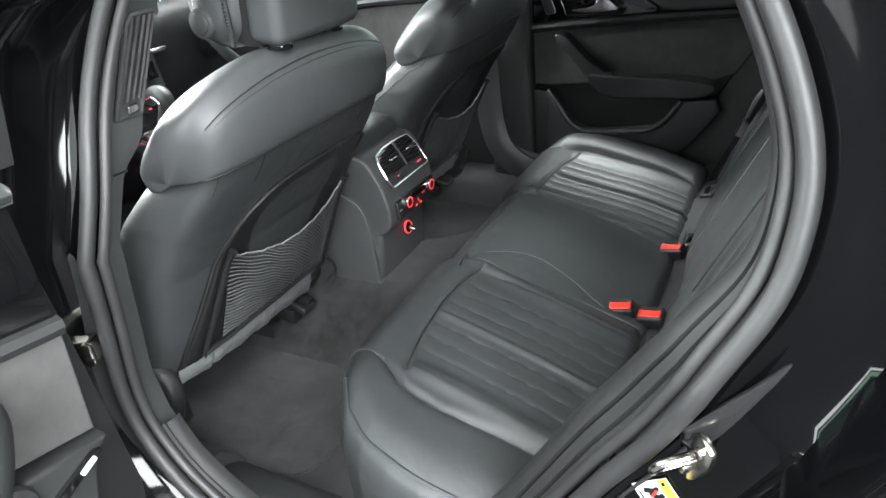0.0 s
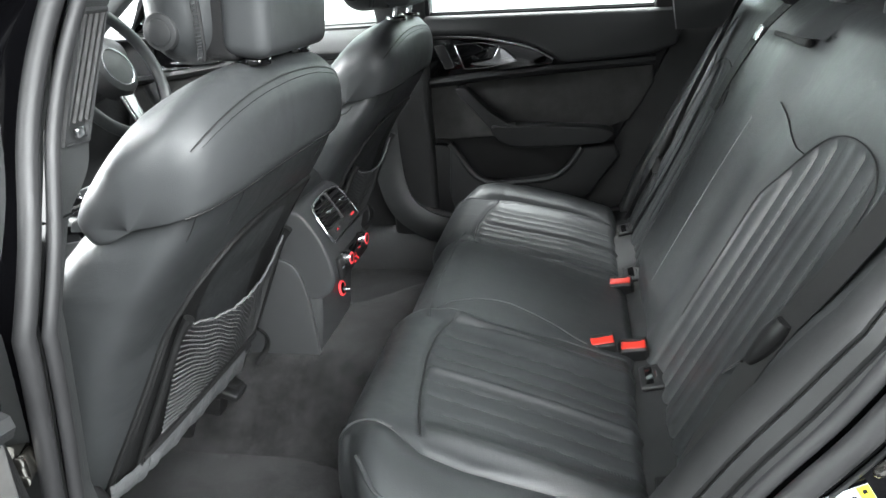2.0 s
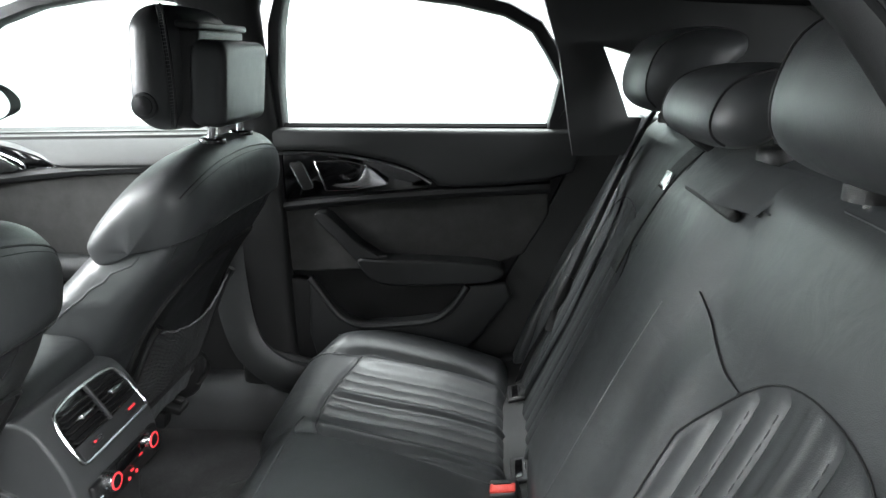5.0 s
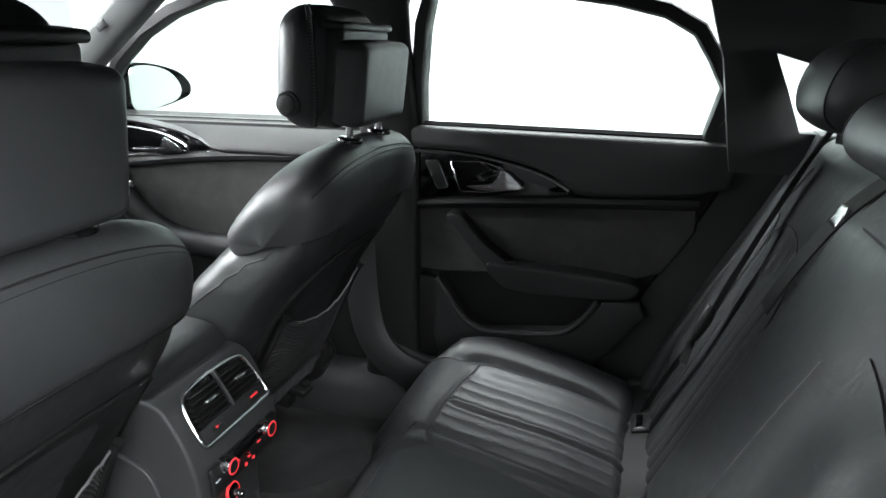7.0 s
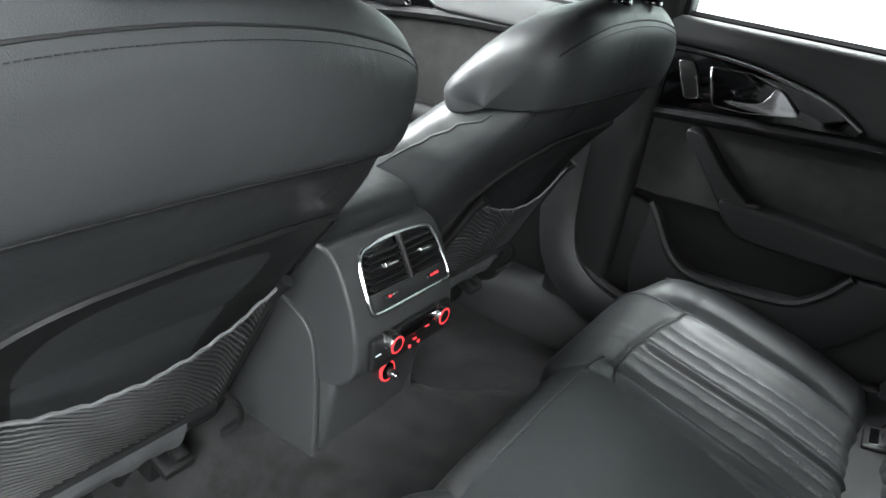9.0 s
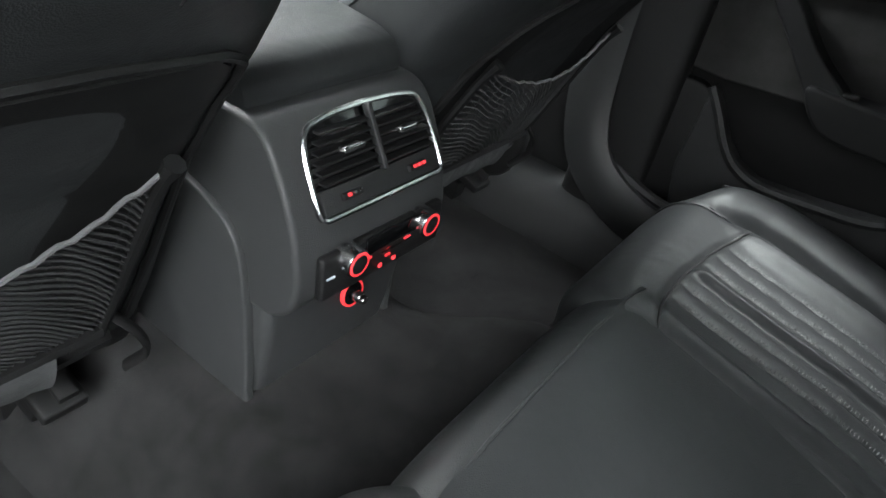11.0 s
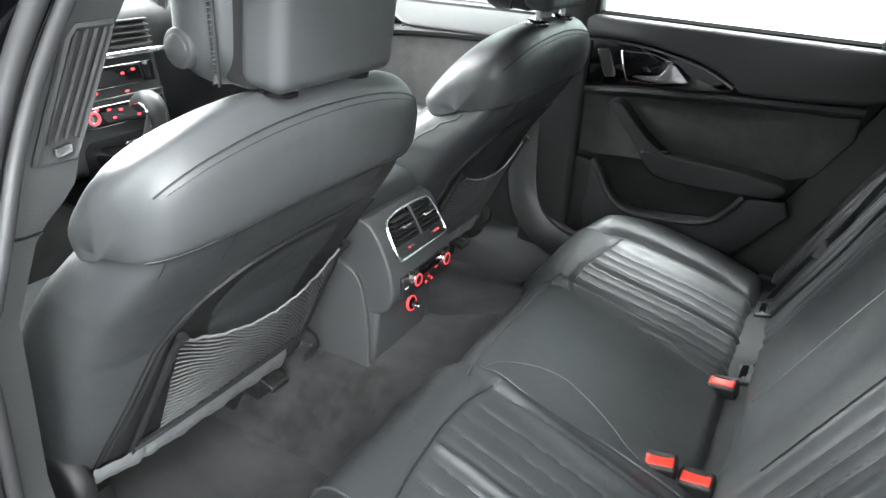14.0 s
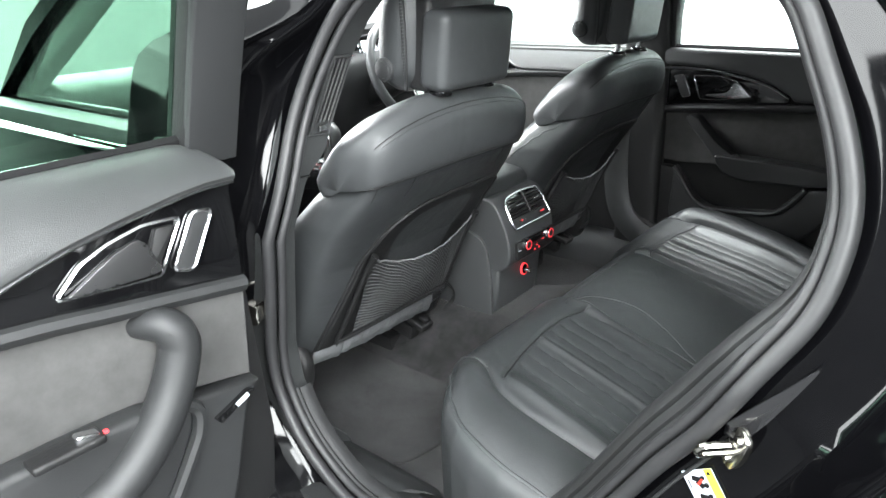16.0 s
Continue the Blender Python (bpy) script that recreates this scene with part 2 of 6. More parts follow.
def prism(outline, low, high, axis="y", bevel=0.0, segments=2):
    """An outline, drawn across an axis, given depth along it, its edges rounded. Axis y: (x, z); x: (y, z); z: (x, y)."""
    bm = bmesh.new()

    def at(u, v, d):
        return {"y": (u, d, v), "x": (d, u, v), "z": (u, v, d)}[axis]

    a = [bm.verts.new(at(u, v, low)) for u, v in outline]
    b = [bm.verts.new(at(u, v, high)) for u, v in outline]
    n = len(a)
    bm.faces.new(a), bm.faces.new(b)
    for k in range(n):
        bm.faces.new((a[k], a[(k + 1) % n], b[(k + 1) % n], b[k]))
    bmesh.ops.recalc_face_normals(bm, faces=bm.faces)
    if bevel:
        rim = [e for e in bm.edges if (e.verts[0] in a) == (e.verts[1] in a)]
        bmesh.ops.bevel(bm, geom=rim, offset=bevel, segments=segments, affect="EDGES", profile=0.5, clamp_overlap=True)
    return bm


def smooth2(points, count, closed=True):
    return [(p.x, p.y) for p in curve([(u, v, 0) for u, v in points], count, closed)]


def round_poly(points, r, steps=4):
    """An outline with round corners."""
    pts = [Vector(p) for p in points]
    out = []
    for k, p in enumerate(pts):
        a, b = pts[k - 1] - p, pts[(k + 1) % len(pts)] - p
        q = min(r, a.length * 0.45, b.length * 0.45)
        s, e = p + a.normalized() * q, p + b.normalized() * q
        for i in range(steps + 1):
            f = i / steps
            out.append(tuple((s * (1 - f) ** 2 + p * 2 * f * (1 - f) + e * f * f)))
    return out


def disc(centre, axis, radius, depth, sides=24, bevel=0.0, bore=0.0):
    """A short cylinder or ring about an axis, with a rounded rim."""
    axis = Vector(axis).normalized()
    u = axis.orthogonal().normalized()
    w = axis.cross(u)
    c = Vector(centre)
    b = min(bevel, depth / 2, radius / 2)
    prof = [(radius, -depth / 2), (radius, depth / 2 - b), (radius - b * 0.3, depth / 2 - b * 0.3), (radius - b, depth / 2)]
    if bore:
        prof += [(bore, depth / 2), (bore, -depth / 2)]
    rings = [[c + (u * math.cos(t) + w * math.sin(t)) * r + axis * d for r, d in prof] for t in (2 * math.pi * k / sides for k in range(sides))]
    bm = sheet(rings, bool(bore), True)
    if not bore:
        bm.verts.ensure_lookup_table()
        m = len(prof)
        bm.faces.new([bm.verts[k * m + m - 1] for k in range(sides)])
        bm.faces.new([bm.verts[k * m] for k in range(sides)])
    return bm

# ---- the studio ----
FLOOR_Z = 0.47
X0, X1, Y0, Y1, TOP = -4.6, 5.4, -4.2, 4.4, 3.7


def block(name, a, b, mat, label, kind="structure"):
    bm = bmesh.new()
    bmesh.ops.create_cube(bm, size=1)
    size = [abs(q - p) for p, q in zip(a, b)]
    mid = [(p + q) / 2 for p, q in zip(a, b)]
    bm.transform(Matrix.LocRotScale(mid, None, size))
    return tagged(part(name, bm, mat, None, label, smooth=False), kind=kind)


block("floor", (X0, Y0, GROUND - 0.1), (X1, Y1, GROUND), CONCRETE, "smooth grey studio floor under the car")
block("wall_north", (X0, Y1, GROUND), (X1, Y1 + 0.1, TOP), WALL_PAINT, "plain white studio wall, brightly lit")
# South and east walls are unseen; their dark grey holds reflections and bounce down.
block("wall_south", (X0, Y0 - 0.1, GROUND), (X1, Y0, TOP), DARK_WALL, "plain dark grey studio wall out of view, kept dark to limit bounce")
block("wall_west", (X0 - 0.1, Y0, GROUND), (X0, Y1, TOP), PALE_WALL, "plain pale grey studio wall, brightly lit")
block("wall_east", (X1, Y0, GROUND), (X1 + 0.1, Y1, TOP), DARK_WALL, "plain dark grey studio wall out of view, kept dark to limit bounce")
block("ceiling", (X0, Y0, TOP), (X1, Y1, TOP + 0.1), CEILING_PAINT, "plain white studio ceiling with light panels")
for lx, ly, watts in ((-1.9, -2.9, 220), (0.2, -2.9, 50), (2.1, -2.7, 330), (-1.2, 1.75, 480), (1.1, 1.6, 430)):
    lamp("ceiling_lamp", look((lx, ly, TOP - 0.04), (lx, ly, 0)), 2.6, 1.0, watts)

# Two unseen fill lights, added to brighten armrest, far seat and rear backrest.
lamp("front_fill_light", look((-3.4, 0.1, TOP - 0.15), (0, 0, 1.0)), 2.2, 1.4, 700)
lamp("front_fill_light", look((X0 + 0.15, 0.35, 2.15), (0.6, -0.1, 1.1)), 2.4, 1.3, 560)
# Four added fills from the south side brighten seats, console and open door.
lamp("side_fill_light", look((-2.2, Y0 + 0.1, 2.85), (-0.1, 0, 1.0)), 3.4, 1.8, 420)
lamp("side_fill_light", look((0.4, -3.95, 3.0), (0.35, 0, 0.7)), 3.0, 1.0, 40)
lamp("side_fill_light", look((2.35, -3.75, 2.75), (-0.1, 0.1, 0.85)), 1.9, 1.3, 330)
lamp("side_fill_light", look((4.7, -2.4, 2.5), (-0.1, -0.9, 0.9)), 2.0, 1.6, 480)


# ---- front seats ----
BACK_X = [(0.66, -0.172), (0.72, -0.148), (0.80, -0.113), (0.90, -0.070), (0.96, -0.030), (1.0, 0.001), (1.03, 0.025), (1.06, 0.048), (1.085, 0.064), (1.11, 0.072), (1.13, 0.072)]
BACK_W = [(0.66, 0.245), (0.72, 0.252), (0.90, 0.254), (1.0, 0.246), (1.04, 0.234), (1.065, 0.223), (1.085, 0.215), (1.11, 0.208), (1.13, 0.20)]
BACK_T = [(0.66, 0.19), (0.72, 0.199), (0.90, 0.200), (1.0, 0.192), (1.05, 0.180), (1.085, 0.164), (1.11, 0.150), (1.13, 0.14)]
SEAM_Z = 1.108
PAD_PROFILE = [(0.050, 1.094), (0.070, 1.096), (0.080, 1.101), (0.087, 1.115), (0.0925, 1.140), (0.0945, 1.165), (0.0925, 1.192), (0.083, 1.216), (0.060, 1.2325), (0.015, 1.222), (-0.03, 1.196), (-0.085, 1.134), (-0.112, 1.090), (-0.110, 1.066), (-0.098, 1.050), (-0.075, 1.050)]
PAD_LINE = [(p.x, p.y) for p in curve([(x, z, 0) for x, z in PAD_PROFILE], 90)]


def corner_power(s, dy):
    """Squareness of the backrest in plan: round in front, squarer behind, most so on the side away from the door."""
    return 3.2 if s < 0 else (4.6 if dy < 0 else 8.0)


def back_ring(cy, z, count=72, grow=0.0):
    xr, w, th = lin(z, BACK_X) + grow, lin(z, BACK_W) + grow, lin(z, BACK_T) + 2 * grow
    ring = []
    for k in range(count):
        a = 2 * math.pi * k / count
        c, s = math.cos(a), math.sin(a)
        e = corner_power(s, c)
        y = w * math.copysign(abs(c) ** (2 / e), c)
        x = xr - th / 2 + th / 2 * math.copysign(abs(s) ** (2 / e), s)
        ring.append(Vector((x, cy + y, z)))
    return ring


def on_back(cy, dy, z, off=0.0):
    """A point on the rear of a front seat's backrest."""
    xr, w, th = lin(z, BACK_X), lin(z, BACK_W), lin(z, BACK_T)
    c = min(abs(dy) / w, 0.999)
    e = corner_power(1, dy)
    x = xr - th / 2 + th / 2 * (1 - c ** e) ** (1 / e)
    return Vector((x + off * 0.85, cy + dy, z - off * 0.5))


def pad_point(cy, f, v, grow=0.0):
    """A point of the shoulder pad: f from its rear seam over the top to its front, v from -1 to 1 across."""
    x, z = PAD_LINE[min(int(f * (len(PAD_LINE) - 1) + 0.5), len(PAD_LINE) - 1)]
    a = v * math.pi / 2
    e = 5.2
    s, shrink = math.copysign(abs(math.sin(a)) ** (2 / e), a), abs(math.cos(a)) ** (2 / e)
    cx, cz = -0.015, 1.078
    high = min(1.0, max(0.0, (z - 1.08) / 0.14))
    y = (0.233 + 0.010 * high + grow) * s
    crease = 0.0008 * noise.noise((x * 30, (cy + y) * 9, z * 30)) + 0.0006 * noise.noise((x * 70, (cy + y) * 25, z * 70))
    return Vector((cx + (shrink + grow * 8 + crease * 8) * (x - cx), cy + y, cz + (shrink + grow * 8 + crease * 8) * (z - cz) - 0.55 * y * y * high * shrink))


def pad_at(cy, z, dy, off=0.0015):
    """The rear of the shoulder pad at a height of its middle line and a distance across."""
    f = min((abs(pz - z), k) for k, (px, pz) in enumerate(PAD_LINE) if px > 0.04)[1] / (len(PAD_LINE) - 1)
    lo, hi = -1.0, 1.0
    for _ in range(30):
        v = (lo + hi) / 2
        lo, hi = (v, hi) if pad_point(cy, f, v).y < cy + dy else (lo, v)
    return pad_point(cy, f, (lo + hi) / 2) + Vector((off, 0, 0.3 * off))


def board_left(z):
    """How far the board in a front seat's back reaches towards the door."""
    return lin(z, [(0.69, 0.214), (0.74, 0.202), (0.82, 0.178), (0.92, 0.150), (0.955, 0.132), (0.98, 0.110), (1.0, 0.080), (1.010, 0.055), (1.016, 0.02), (1.018, -0.03)])


def board_right(z):
    return lin(z, [(0.69, 0.212), (0.80, 0.222), (0.92, 0.226), (0.985, 0.222), (1.004, 0.215), (1.014, 0.19), (1.018, 0.12)])


NET_MID, NET_HALF = 0.030, 0.160


def front_seat(cy, rest_y, drop, label):
    seat = thing("front_seat", (-0.35, cy, FLOOR_Z), label, "car seat", "front seats")
    s = math.copysign(1, cy)

    def dent(z):
        return -0.008 * smoothstep(SEAM_Z - 0.008, SEAM_Z + 0.002, z)

    levels = [0.672 + 0.458 * k / 80 for k in range(81)]
    backrest = part("backrest", sheet([back_ring(cy, z, 84, dent(z) + 0.0012 * noise.noise((z * 9, cy * 5, 2))) for z in levels], True, False, True), LEATHER, seat)
    rows = [[pad_point(cy, f / 89, -1 + 2 * j / 64) for f in range(90)] for j in range(65)]
    pad = part("shoulder_pad", sheet(rows), LEATHER_SMOOTH, seat, "taut black leather shoulder panel with stitching")
    part("seam", tube([pad_at(cy, 1.0985, -0.228 + 0.456 * k / 60, -0.001) for k in range(61)], 0.0028, 5), SEAM, backrest)
    part("shoulder_seam", tube([pad_at(cy, 1.205, -0.225 + 0.45 * k / 60, 0.0002) for k in range(61)], 0.0013, 5), SEAM, pad)
    marks = []
    for k in range(96):
        dy = -0.215 + 0.43 * k / 95
        marks.append(tube([pad_at(cy, 1.1965, dy, 0.0003), pad_at(cy, 1.1965, dy + 0.0030, 0.0003)], 0.0005, 4))
    part("stitching", join(*marks), SEAM, pad, "dark stitching along the shoulder")
    for dy, low in ((-0.125, 0.055), (-0.200, 0.05), (0.150, 0.05)):
        line = [on_back(cy, dy - 0.006 * (k / 10) ** 2, SEAM_Z - 0.004 - low * k / 10, 0.0006) for k in range(11)]
        part("panel_seam", tube(line, 0.0007, 5), SEAM, backrest)
    # raised seams down the flanks
    for side in (-1, 1) if s > 0 else (1,):
        line = []
        for k in range(31):
            z = 1.070 - 0.36 * k / 30
            share = lin(z, [(0.70, 0.72), (0.85, 0.70), (0.93, 0.72), (0.98, 0.66), (1.03, 0.52), (1.07, 0.40)])
            x = lin(z, BACK_X) - lin(z, BACK_T) * share
            ring = [p for p in back_ring(cy, z, 160) if (p.y - cy) * side > 0]
            p = min(ring, key=lambda q: abs(q.x - x))
            line.append(p + Vector((0, side * 0.0004, 0)))
        part("side_seam", tube(line, 0.0022, 6), LEATHER_SMOOTH, backrest)
    # the hard board with the net
    rows = []
    top, bottom = 1.018, 0.69
    for k in range(41):
        z = bottom + (top - bottom) * k / 40
        row = []
        for j in range(29):
            f = j / 28
            dy = -board_left(z) + (board_left(z) + board_right(z)) * f
            edge = j in (0, 28) or k == 40
            hollow = 0.006 * math.sin(math.pi * min(1, max(0, f))) * smoothstep(0.70, 0.78, z) * (1 - smoothstep(0.97, 1.015, z))
            row.append(on_back(cy, dy, z, -0.010 if edge else 0.004 - hollow))
        rows.append(row)
    board = part("back_board", sheet(rows), PANEL, seat, "dark hard board set in the seat's back")
    rim = [bottom + (top - bottom) * (k / 44) ** 0.7 for k in range(45)]
    loop = [on_back(cy, -board_left(z) - 0.002, z, 0.003) for z in rim] + [on_back(cy, board_right(z), z, 0.002) for z in rim[::-1]]
    part("board_rim", tube(loop, 0.0038, 6), PANEL, board)

    def net_point(q, f):
        """q from -1 to 1 across, f from the pocket's foot to its mouth."""
        mouth = 0.912 - 0.030 * (1 - q * q)
        z = 0.722 + (mouth - 0.722) * f
        return on_back(cy, NET_MID + NET_HALF * q, z, 0.012 + 0.020 * (1 - q * q) * f)

    # cords start level at the outer rail or the mouth and bend down to the foot
    cords = []
    for k in range(54):
        c = 0.03 + 0.045 * k
        line = []
        for j in range(73):
            q = -1 + 2 * j / 72
            f = c - 0.35 * (q + 1) ** 2 + 0.012 * math.sin(j * 0.31 + k * 0.4) + 0.004 * (j % 2)
            if 0.0 <= f <= 1.0:
                line.append(net_point(q, f))
        if len(line) > 3:
            cords.append(tube(line, 0.0014, 5))
    for k in range(16):
        q = -0.94 + 1.88 * k / 15
        cords.append(tube([net_point(min(1.0, q + 0.10 * j / 16), j / 16) - Vector((0.001, 0, 0)) for j in range(17)], 0.0005, 3))
    pocket = part("pocket_net", join(*cords), NET, seat, "black stretch net pocket")
    part("elastic_hem", tube([net_point(-1 + 2 * j / 40, 1.0) + Vector((0.001, 0, 0.0013 * math.sin(j * 2.1) + 0.0009 * math.sin(j * 5.3))) for j in range(41)], 0.0021, 6), NET_HEM, pocket, "pale ruched elastic hem")
    for q in (-1, 1):
        rail = [on_back(cy, NET_MID + q * (NET_HALF + 0.006) - q * 0.014 * (1 - k / 12) * (q > 0) - 0.035 * (1 - k / 12) * (q < 0), 0.705 + 0.22 * k / 12, 0.010 + 0.005 * k / 12) for k in range(13)]
        part("pocket_rail", tube(rail, lambda f: 0.0056 + 0.0025 * (f > 0.95), 8), PANEL, pocket, "dark plastic rail that holds the net")
    part("pocket_foot", tube([on_back(cy, -0.172 + 0.352 * k / 12, 0.716, 0.013) for k in range(13)], 0.0062, 6), PLASTIC, pocket, "dark plastic bar along the pocket's foot")
    # creased flap under the pocket
    flap = []
    for k in range(9):
        f = k / 8
        row = []
        for j in range(45):
            dy = -0.225 + 0.365 * j / 44
            fold = 0.0024 * math.sin(j * 0.7 + 2 * f) * f + 0.0016 * math.sin(j * 1.9) - 0.006 * math.exp(-((j - 9) / 0.8) ** 2) - 0.006 * math.exp(-((j - 34) / 0.8) ** 2)
            row.append(on_back(cy, dy, 0.712 - (0.036 + 0.016 * j / 44) * f, 0.014 + 0.004 * math.sin(f * 3.1) + fold * 0.6))
        flap.append(row)
    part("lower_flap", sheet(flap), FLAP, seat, "creased leather flap along the seat's lower edge")
    part("flap_bar", tube([on_back(cy, -0.2 + 0.4 * k / 10, 0.692, 0.0) + Vector((-0.014, 0, -0.02)) for k in range(11)], 0.014, 8), PLASTIC, seat)
    # head restraint: a wide pad in front of a narrower block
    rest = part("headrest", soft_box((0.094, 0.236, 0.190), 0.046, 8, pose(0.004, rest_y, 1.347 - drop, 0, 5), 0.05), LEATHER, seat, "black leather head restraint")
    part("headrest_block", soft_box((0.060, 0.206, 0.134), 0.017, 8, pose(0.083, rest_y, 1.322 - drop, 0, 7), 0.02), LEATHER_SMOOTH, rest)
    part("headrest_core", soft_box((0.044, 0.196, 0.158), 0.010, 4, pose(0.050, rest_y, 1.332 - drop, 0, 6)), PLASTIC, rest)
    part("core_cap", soft_box((0.040, 0.206, 0.012), 0.005, 3, pose(0.064, rest_y, 1.412 - drop, 0, 6)), SOFT, rest)
    part("headrest_button", join(disc((-0.010, rest_y - 0.122, 1.292 - drop), (0, -1, 0), 0.021, 0.010, 28, 0.003), disc((-0.010, rest_y - 0.1255, 1.292 - drop), (0, -1, 0), 0.0155, 0.008, 28, 0.003)), SOFT, rest, "round dark release button")
    for x, r, mat, tag in ((0.030, 0.0020, SEAM, "headrest_piping"), (0.022, 0.0009, SEAM, "headrest_seam")):
        part(tag, tube([(x + 0.010 * math.sin(t), rest_y - 0.119 + 0.006 * abs(math.cos(t)) ** 3, 1.350 - drop - 0.094 * math.cos(t)) for t in (math.pi * (0.05 + 0.9 * k / 24) for k in range(25))], r, 5), mat, rest)
    marks = []
    for k in range(44):
        a = math.pi * (0.07 + 0.86 * k / 43)
        x, z = 0.026 + 0.010 * math.sin(a), 1.350 - drop - 0.093 * math.cos(a)
        marks.append(tube([(x - 0.004, rest_y - 0.1195 + 0.006 * abs(math.cos(a)) ** 3, z), (x + 0.002, rest_y - 0.1195 + 0.006 * abs(math.cos(a)) ** 3, z + 0.001)], 0.0007, 3))
    part("headrest_stitching", join(*marks), TICK, rest)
    for dy in (-0.064, 0.064):
        part("headrest_post", tube([(0.060, rest_y + dy, 1.20), (0.076, rest_y + dy, 1.29)], 0.0066, 14), CHROME, rest, "bright steel post")
        part("post_guide", disc((0.068, rest_y + dy, 1.231), (0.1, 0, 1), 0.0215, 0.008, 24, 0.003), PIANO, seat, "gloss black post guide")
    # seat cushion, side covers and runners
    part("seat_cushion", soft_box((0.44, 0.47, 0.18), 0.06, 6, pose(-0.50, cy, 0.655, 0, -8), 0.03), LEATHER, seat)
    part("bolster", tube(curve([(-0.70, cy + s * 0.215, 0.70), (-0.45, cy + s * 0.22, 0.725), (-0.30, cy + s * 0.215, 0.70)], 12), 0.05, 10), LEATHER, seat)
    for side in (-1, 1):
        reach = 0.0 if side == s else -0.045
        cover = prism(smooth2([(-0.62, 0.56), (-0.40, 0.55), (-0.21 + reach, 0.575), (-0.165 + reach, 0.625), (-0.155 + reach, 0.675), (-0.175 + reach, 0.715), (-0.22 + reach, 0.725), (-0.30, 0.68), (-0.60, 0.64)], 40), cy + side * 0.222, cy + side * 0.256, "y", 0.012, 3)
        part("side_cover", cover, PLASTIC, seat, "black plastic seat base cover")
        part("seat_rail", soft_box((0.46, 0.045, 0.05), 0.006, 2, pose(-0.52, cy + side * 0.157, 0.505)), PLASTIC, seat)
    cap = join(soft_box((0.052, 0.046, 0.016), 0.004, 3, pose(-0.200, cy + 0.155, 0.600, 0, 18)), soft_box((0.090, 0.034, 0.040), 0.004, 2, pose(-0.262, cy + 0.155, 0.575, 0, 12)), soft_box((0.024, 0.020, 0.010), 0.002, 2, pose(-0.188, cy + 0.160, 0.611, 0, 18)))
    part("rail_cap", cap, WEBBING, seat, "black plastic cap over the seat rail's end")
    part("pull_strap", tube(curve([(-0.145, cy + 0.190, 0.722), (-0.134, cy + 0.212, 0.690), (-0.142, cy + 0.222, 0.655), (-0.165, cy + 0.212, 0.625)], 18), 0.007, 8, flat=0.5), WEBBING, seat, "black plastic pull loop")
    return seat


def smoothstep(a, b, v):
    f = min(1.0, max(0.0, (v - a) / (b - a)))
    return f * f * (3 - 2 * f)


front_seat(-0.405, -0.392, 0.020, "black leather front passenger seat with a net pocket on its back")
front_seat(0.334, 0.316, 0.0, "black leather driver's seat with a net pocket on its back")


# ---- rear bench ----
def cushion_top(x):
    return 0.763 - 0.243 * (x - 0.15) - 0.16 * max(0.0, x - 0.42) ** 1.3


NOSE_X, NOSE_R = 0.122, 0.062
TURN = 0.24
X_TOP = NOSE_X + NOSE_R + NOSE_R * math.sin(TURN)


def cushion_profile(u):
    """From under the nose (0) over it to the back (1): x, z on the middle line."""
    zc = cushion_top(X_TOP) - NOSE_R * math.cos(TURN)
    if u < 0.16:
        f = u / 0.16
        return NOSE_X + 0.012 * (1 - f), 0.50 + (zc - 0.50) * f
    if u < 0.34:
        a = (u - 0.16) / 0.18 * (math.pi / 2 + TURN)
        return NOSE_X + NOSE_R - NOSE_R * math.cos(a), zc + NOSE_R * math.sin(a)
    f = (u - 0.34) / 0.66
    x = X_TOP + (0.566 - X_TOP) * f
    return x, cushion_top(x)


def flutes(v, count):
    """Padded channels between stitched lines, 0 in the lines and 1 on the crowns."""
    f = (v * count) % 1.0
    return math.sqrt(max(0.0, 1 - (2 * f - 1) ** 2)) ** 0.8


# stitched lines of the channelled field, as distances from the car's middle on the side of the open door
LINES = [0.530, 0.473, 0.437, 0.401, 0.369, 0.333, 0.298, 0.264, 0.222]
FOLD = 0.369
MIRROR_SHIFT = 0.066
Q0, Q1 = 0.530, 0.210


def channels(v):
    for a, b in zip(LINES, LINES[1:]):
        if b <= v <= a:
            f = (v - b) / (a - b)
            return math.sqrt(max(0.0, 1 - (2 * f - 1) ** 2)) ** 0.8
    return 0.0


def spread(x, v):
    """The stitched lines run a little outwards towards the backrest."""
    return v - 0.022 * smoothstep(0.2, 0.55, x) + 0.011


def insert_front(q):
    """How far forward the channelled field reaches, q from 0 at its outer to 1 at its inner side."""
    return lin(q, [(0, 0.250), (0.03, 0.246), (0.14, 0.237), (0.28, 0.229), (0.57, 0.220), (0.775, 0.221), (0.9, 0.229), (1, 0.243)])


def bolster_line(x):
    return lin(x, [(0.15, 0.516), (0.195, 0.520), (0.216, 0.527), (0.259, 0.556), (0.315, 0.567), (0.39, 0.567), (0.48, 0.566), (0.525, 0.556), (0.60, 0.54)])


def outer_edge(x):
    return lin(x, [(0.12, 0.520), (0.152, 0.540), (0.166, 0.560), (0.186, 0.602), (0.219, 0.645), (0.263, 0.676), (0.31, 0.692), (0.36, 0.699), (0.60, 0.70)])


def crest_line(x, s):
    return lin(x, [(0.19, 0.178), (0.205, 0.180), (0.312, 0.209), (0.414, 0.229), (0.55, 0.234)]) if s < 0 else 0.239


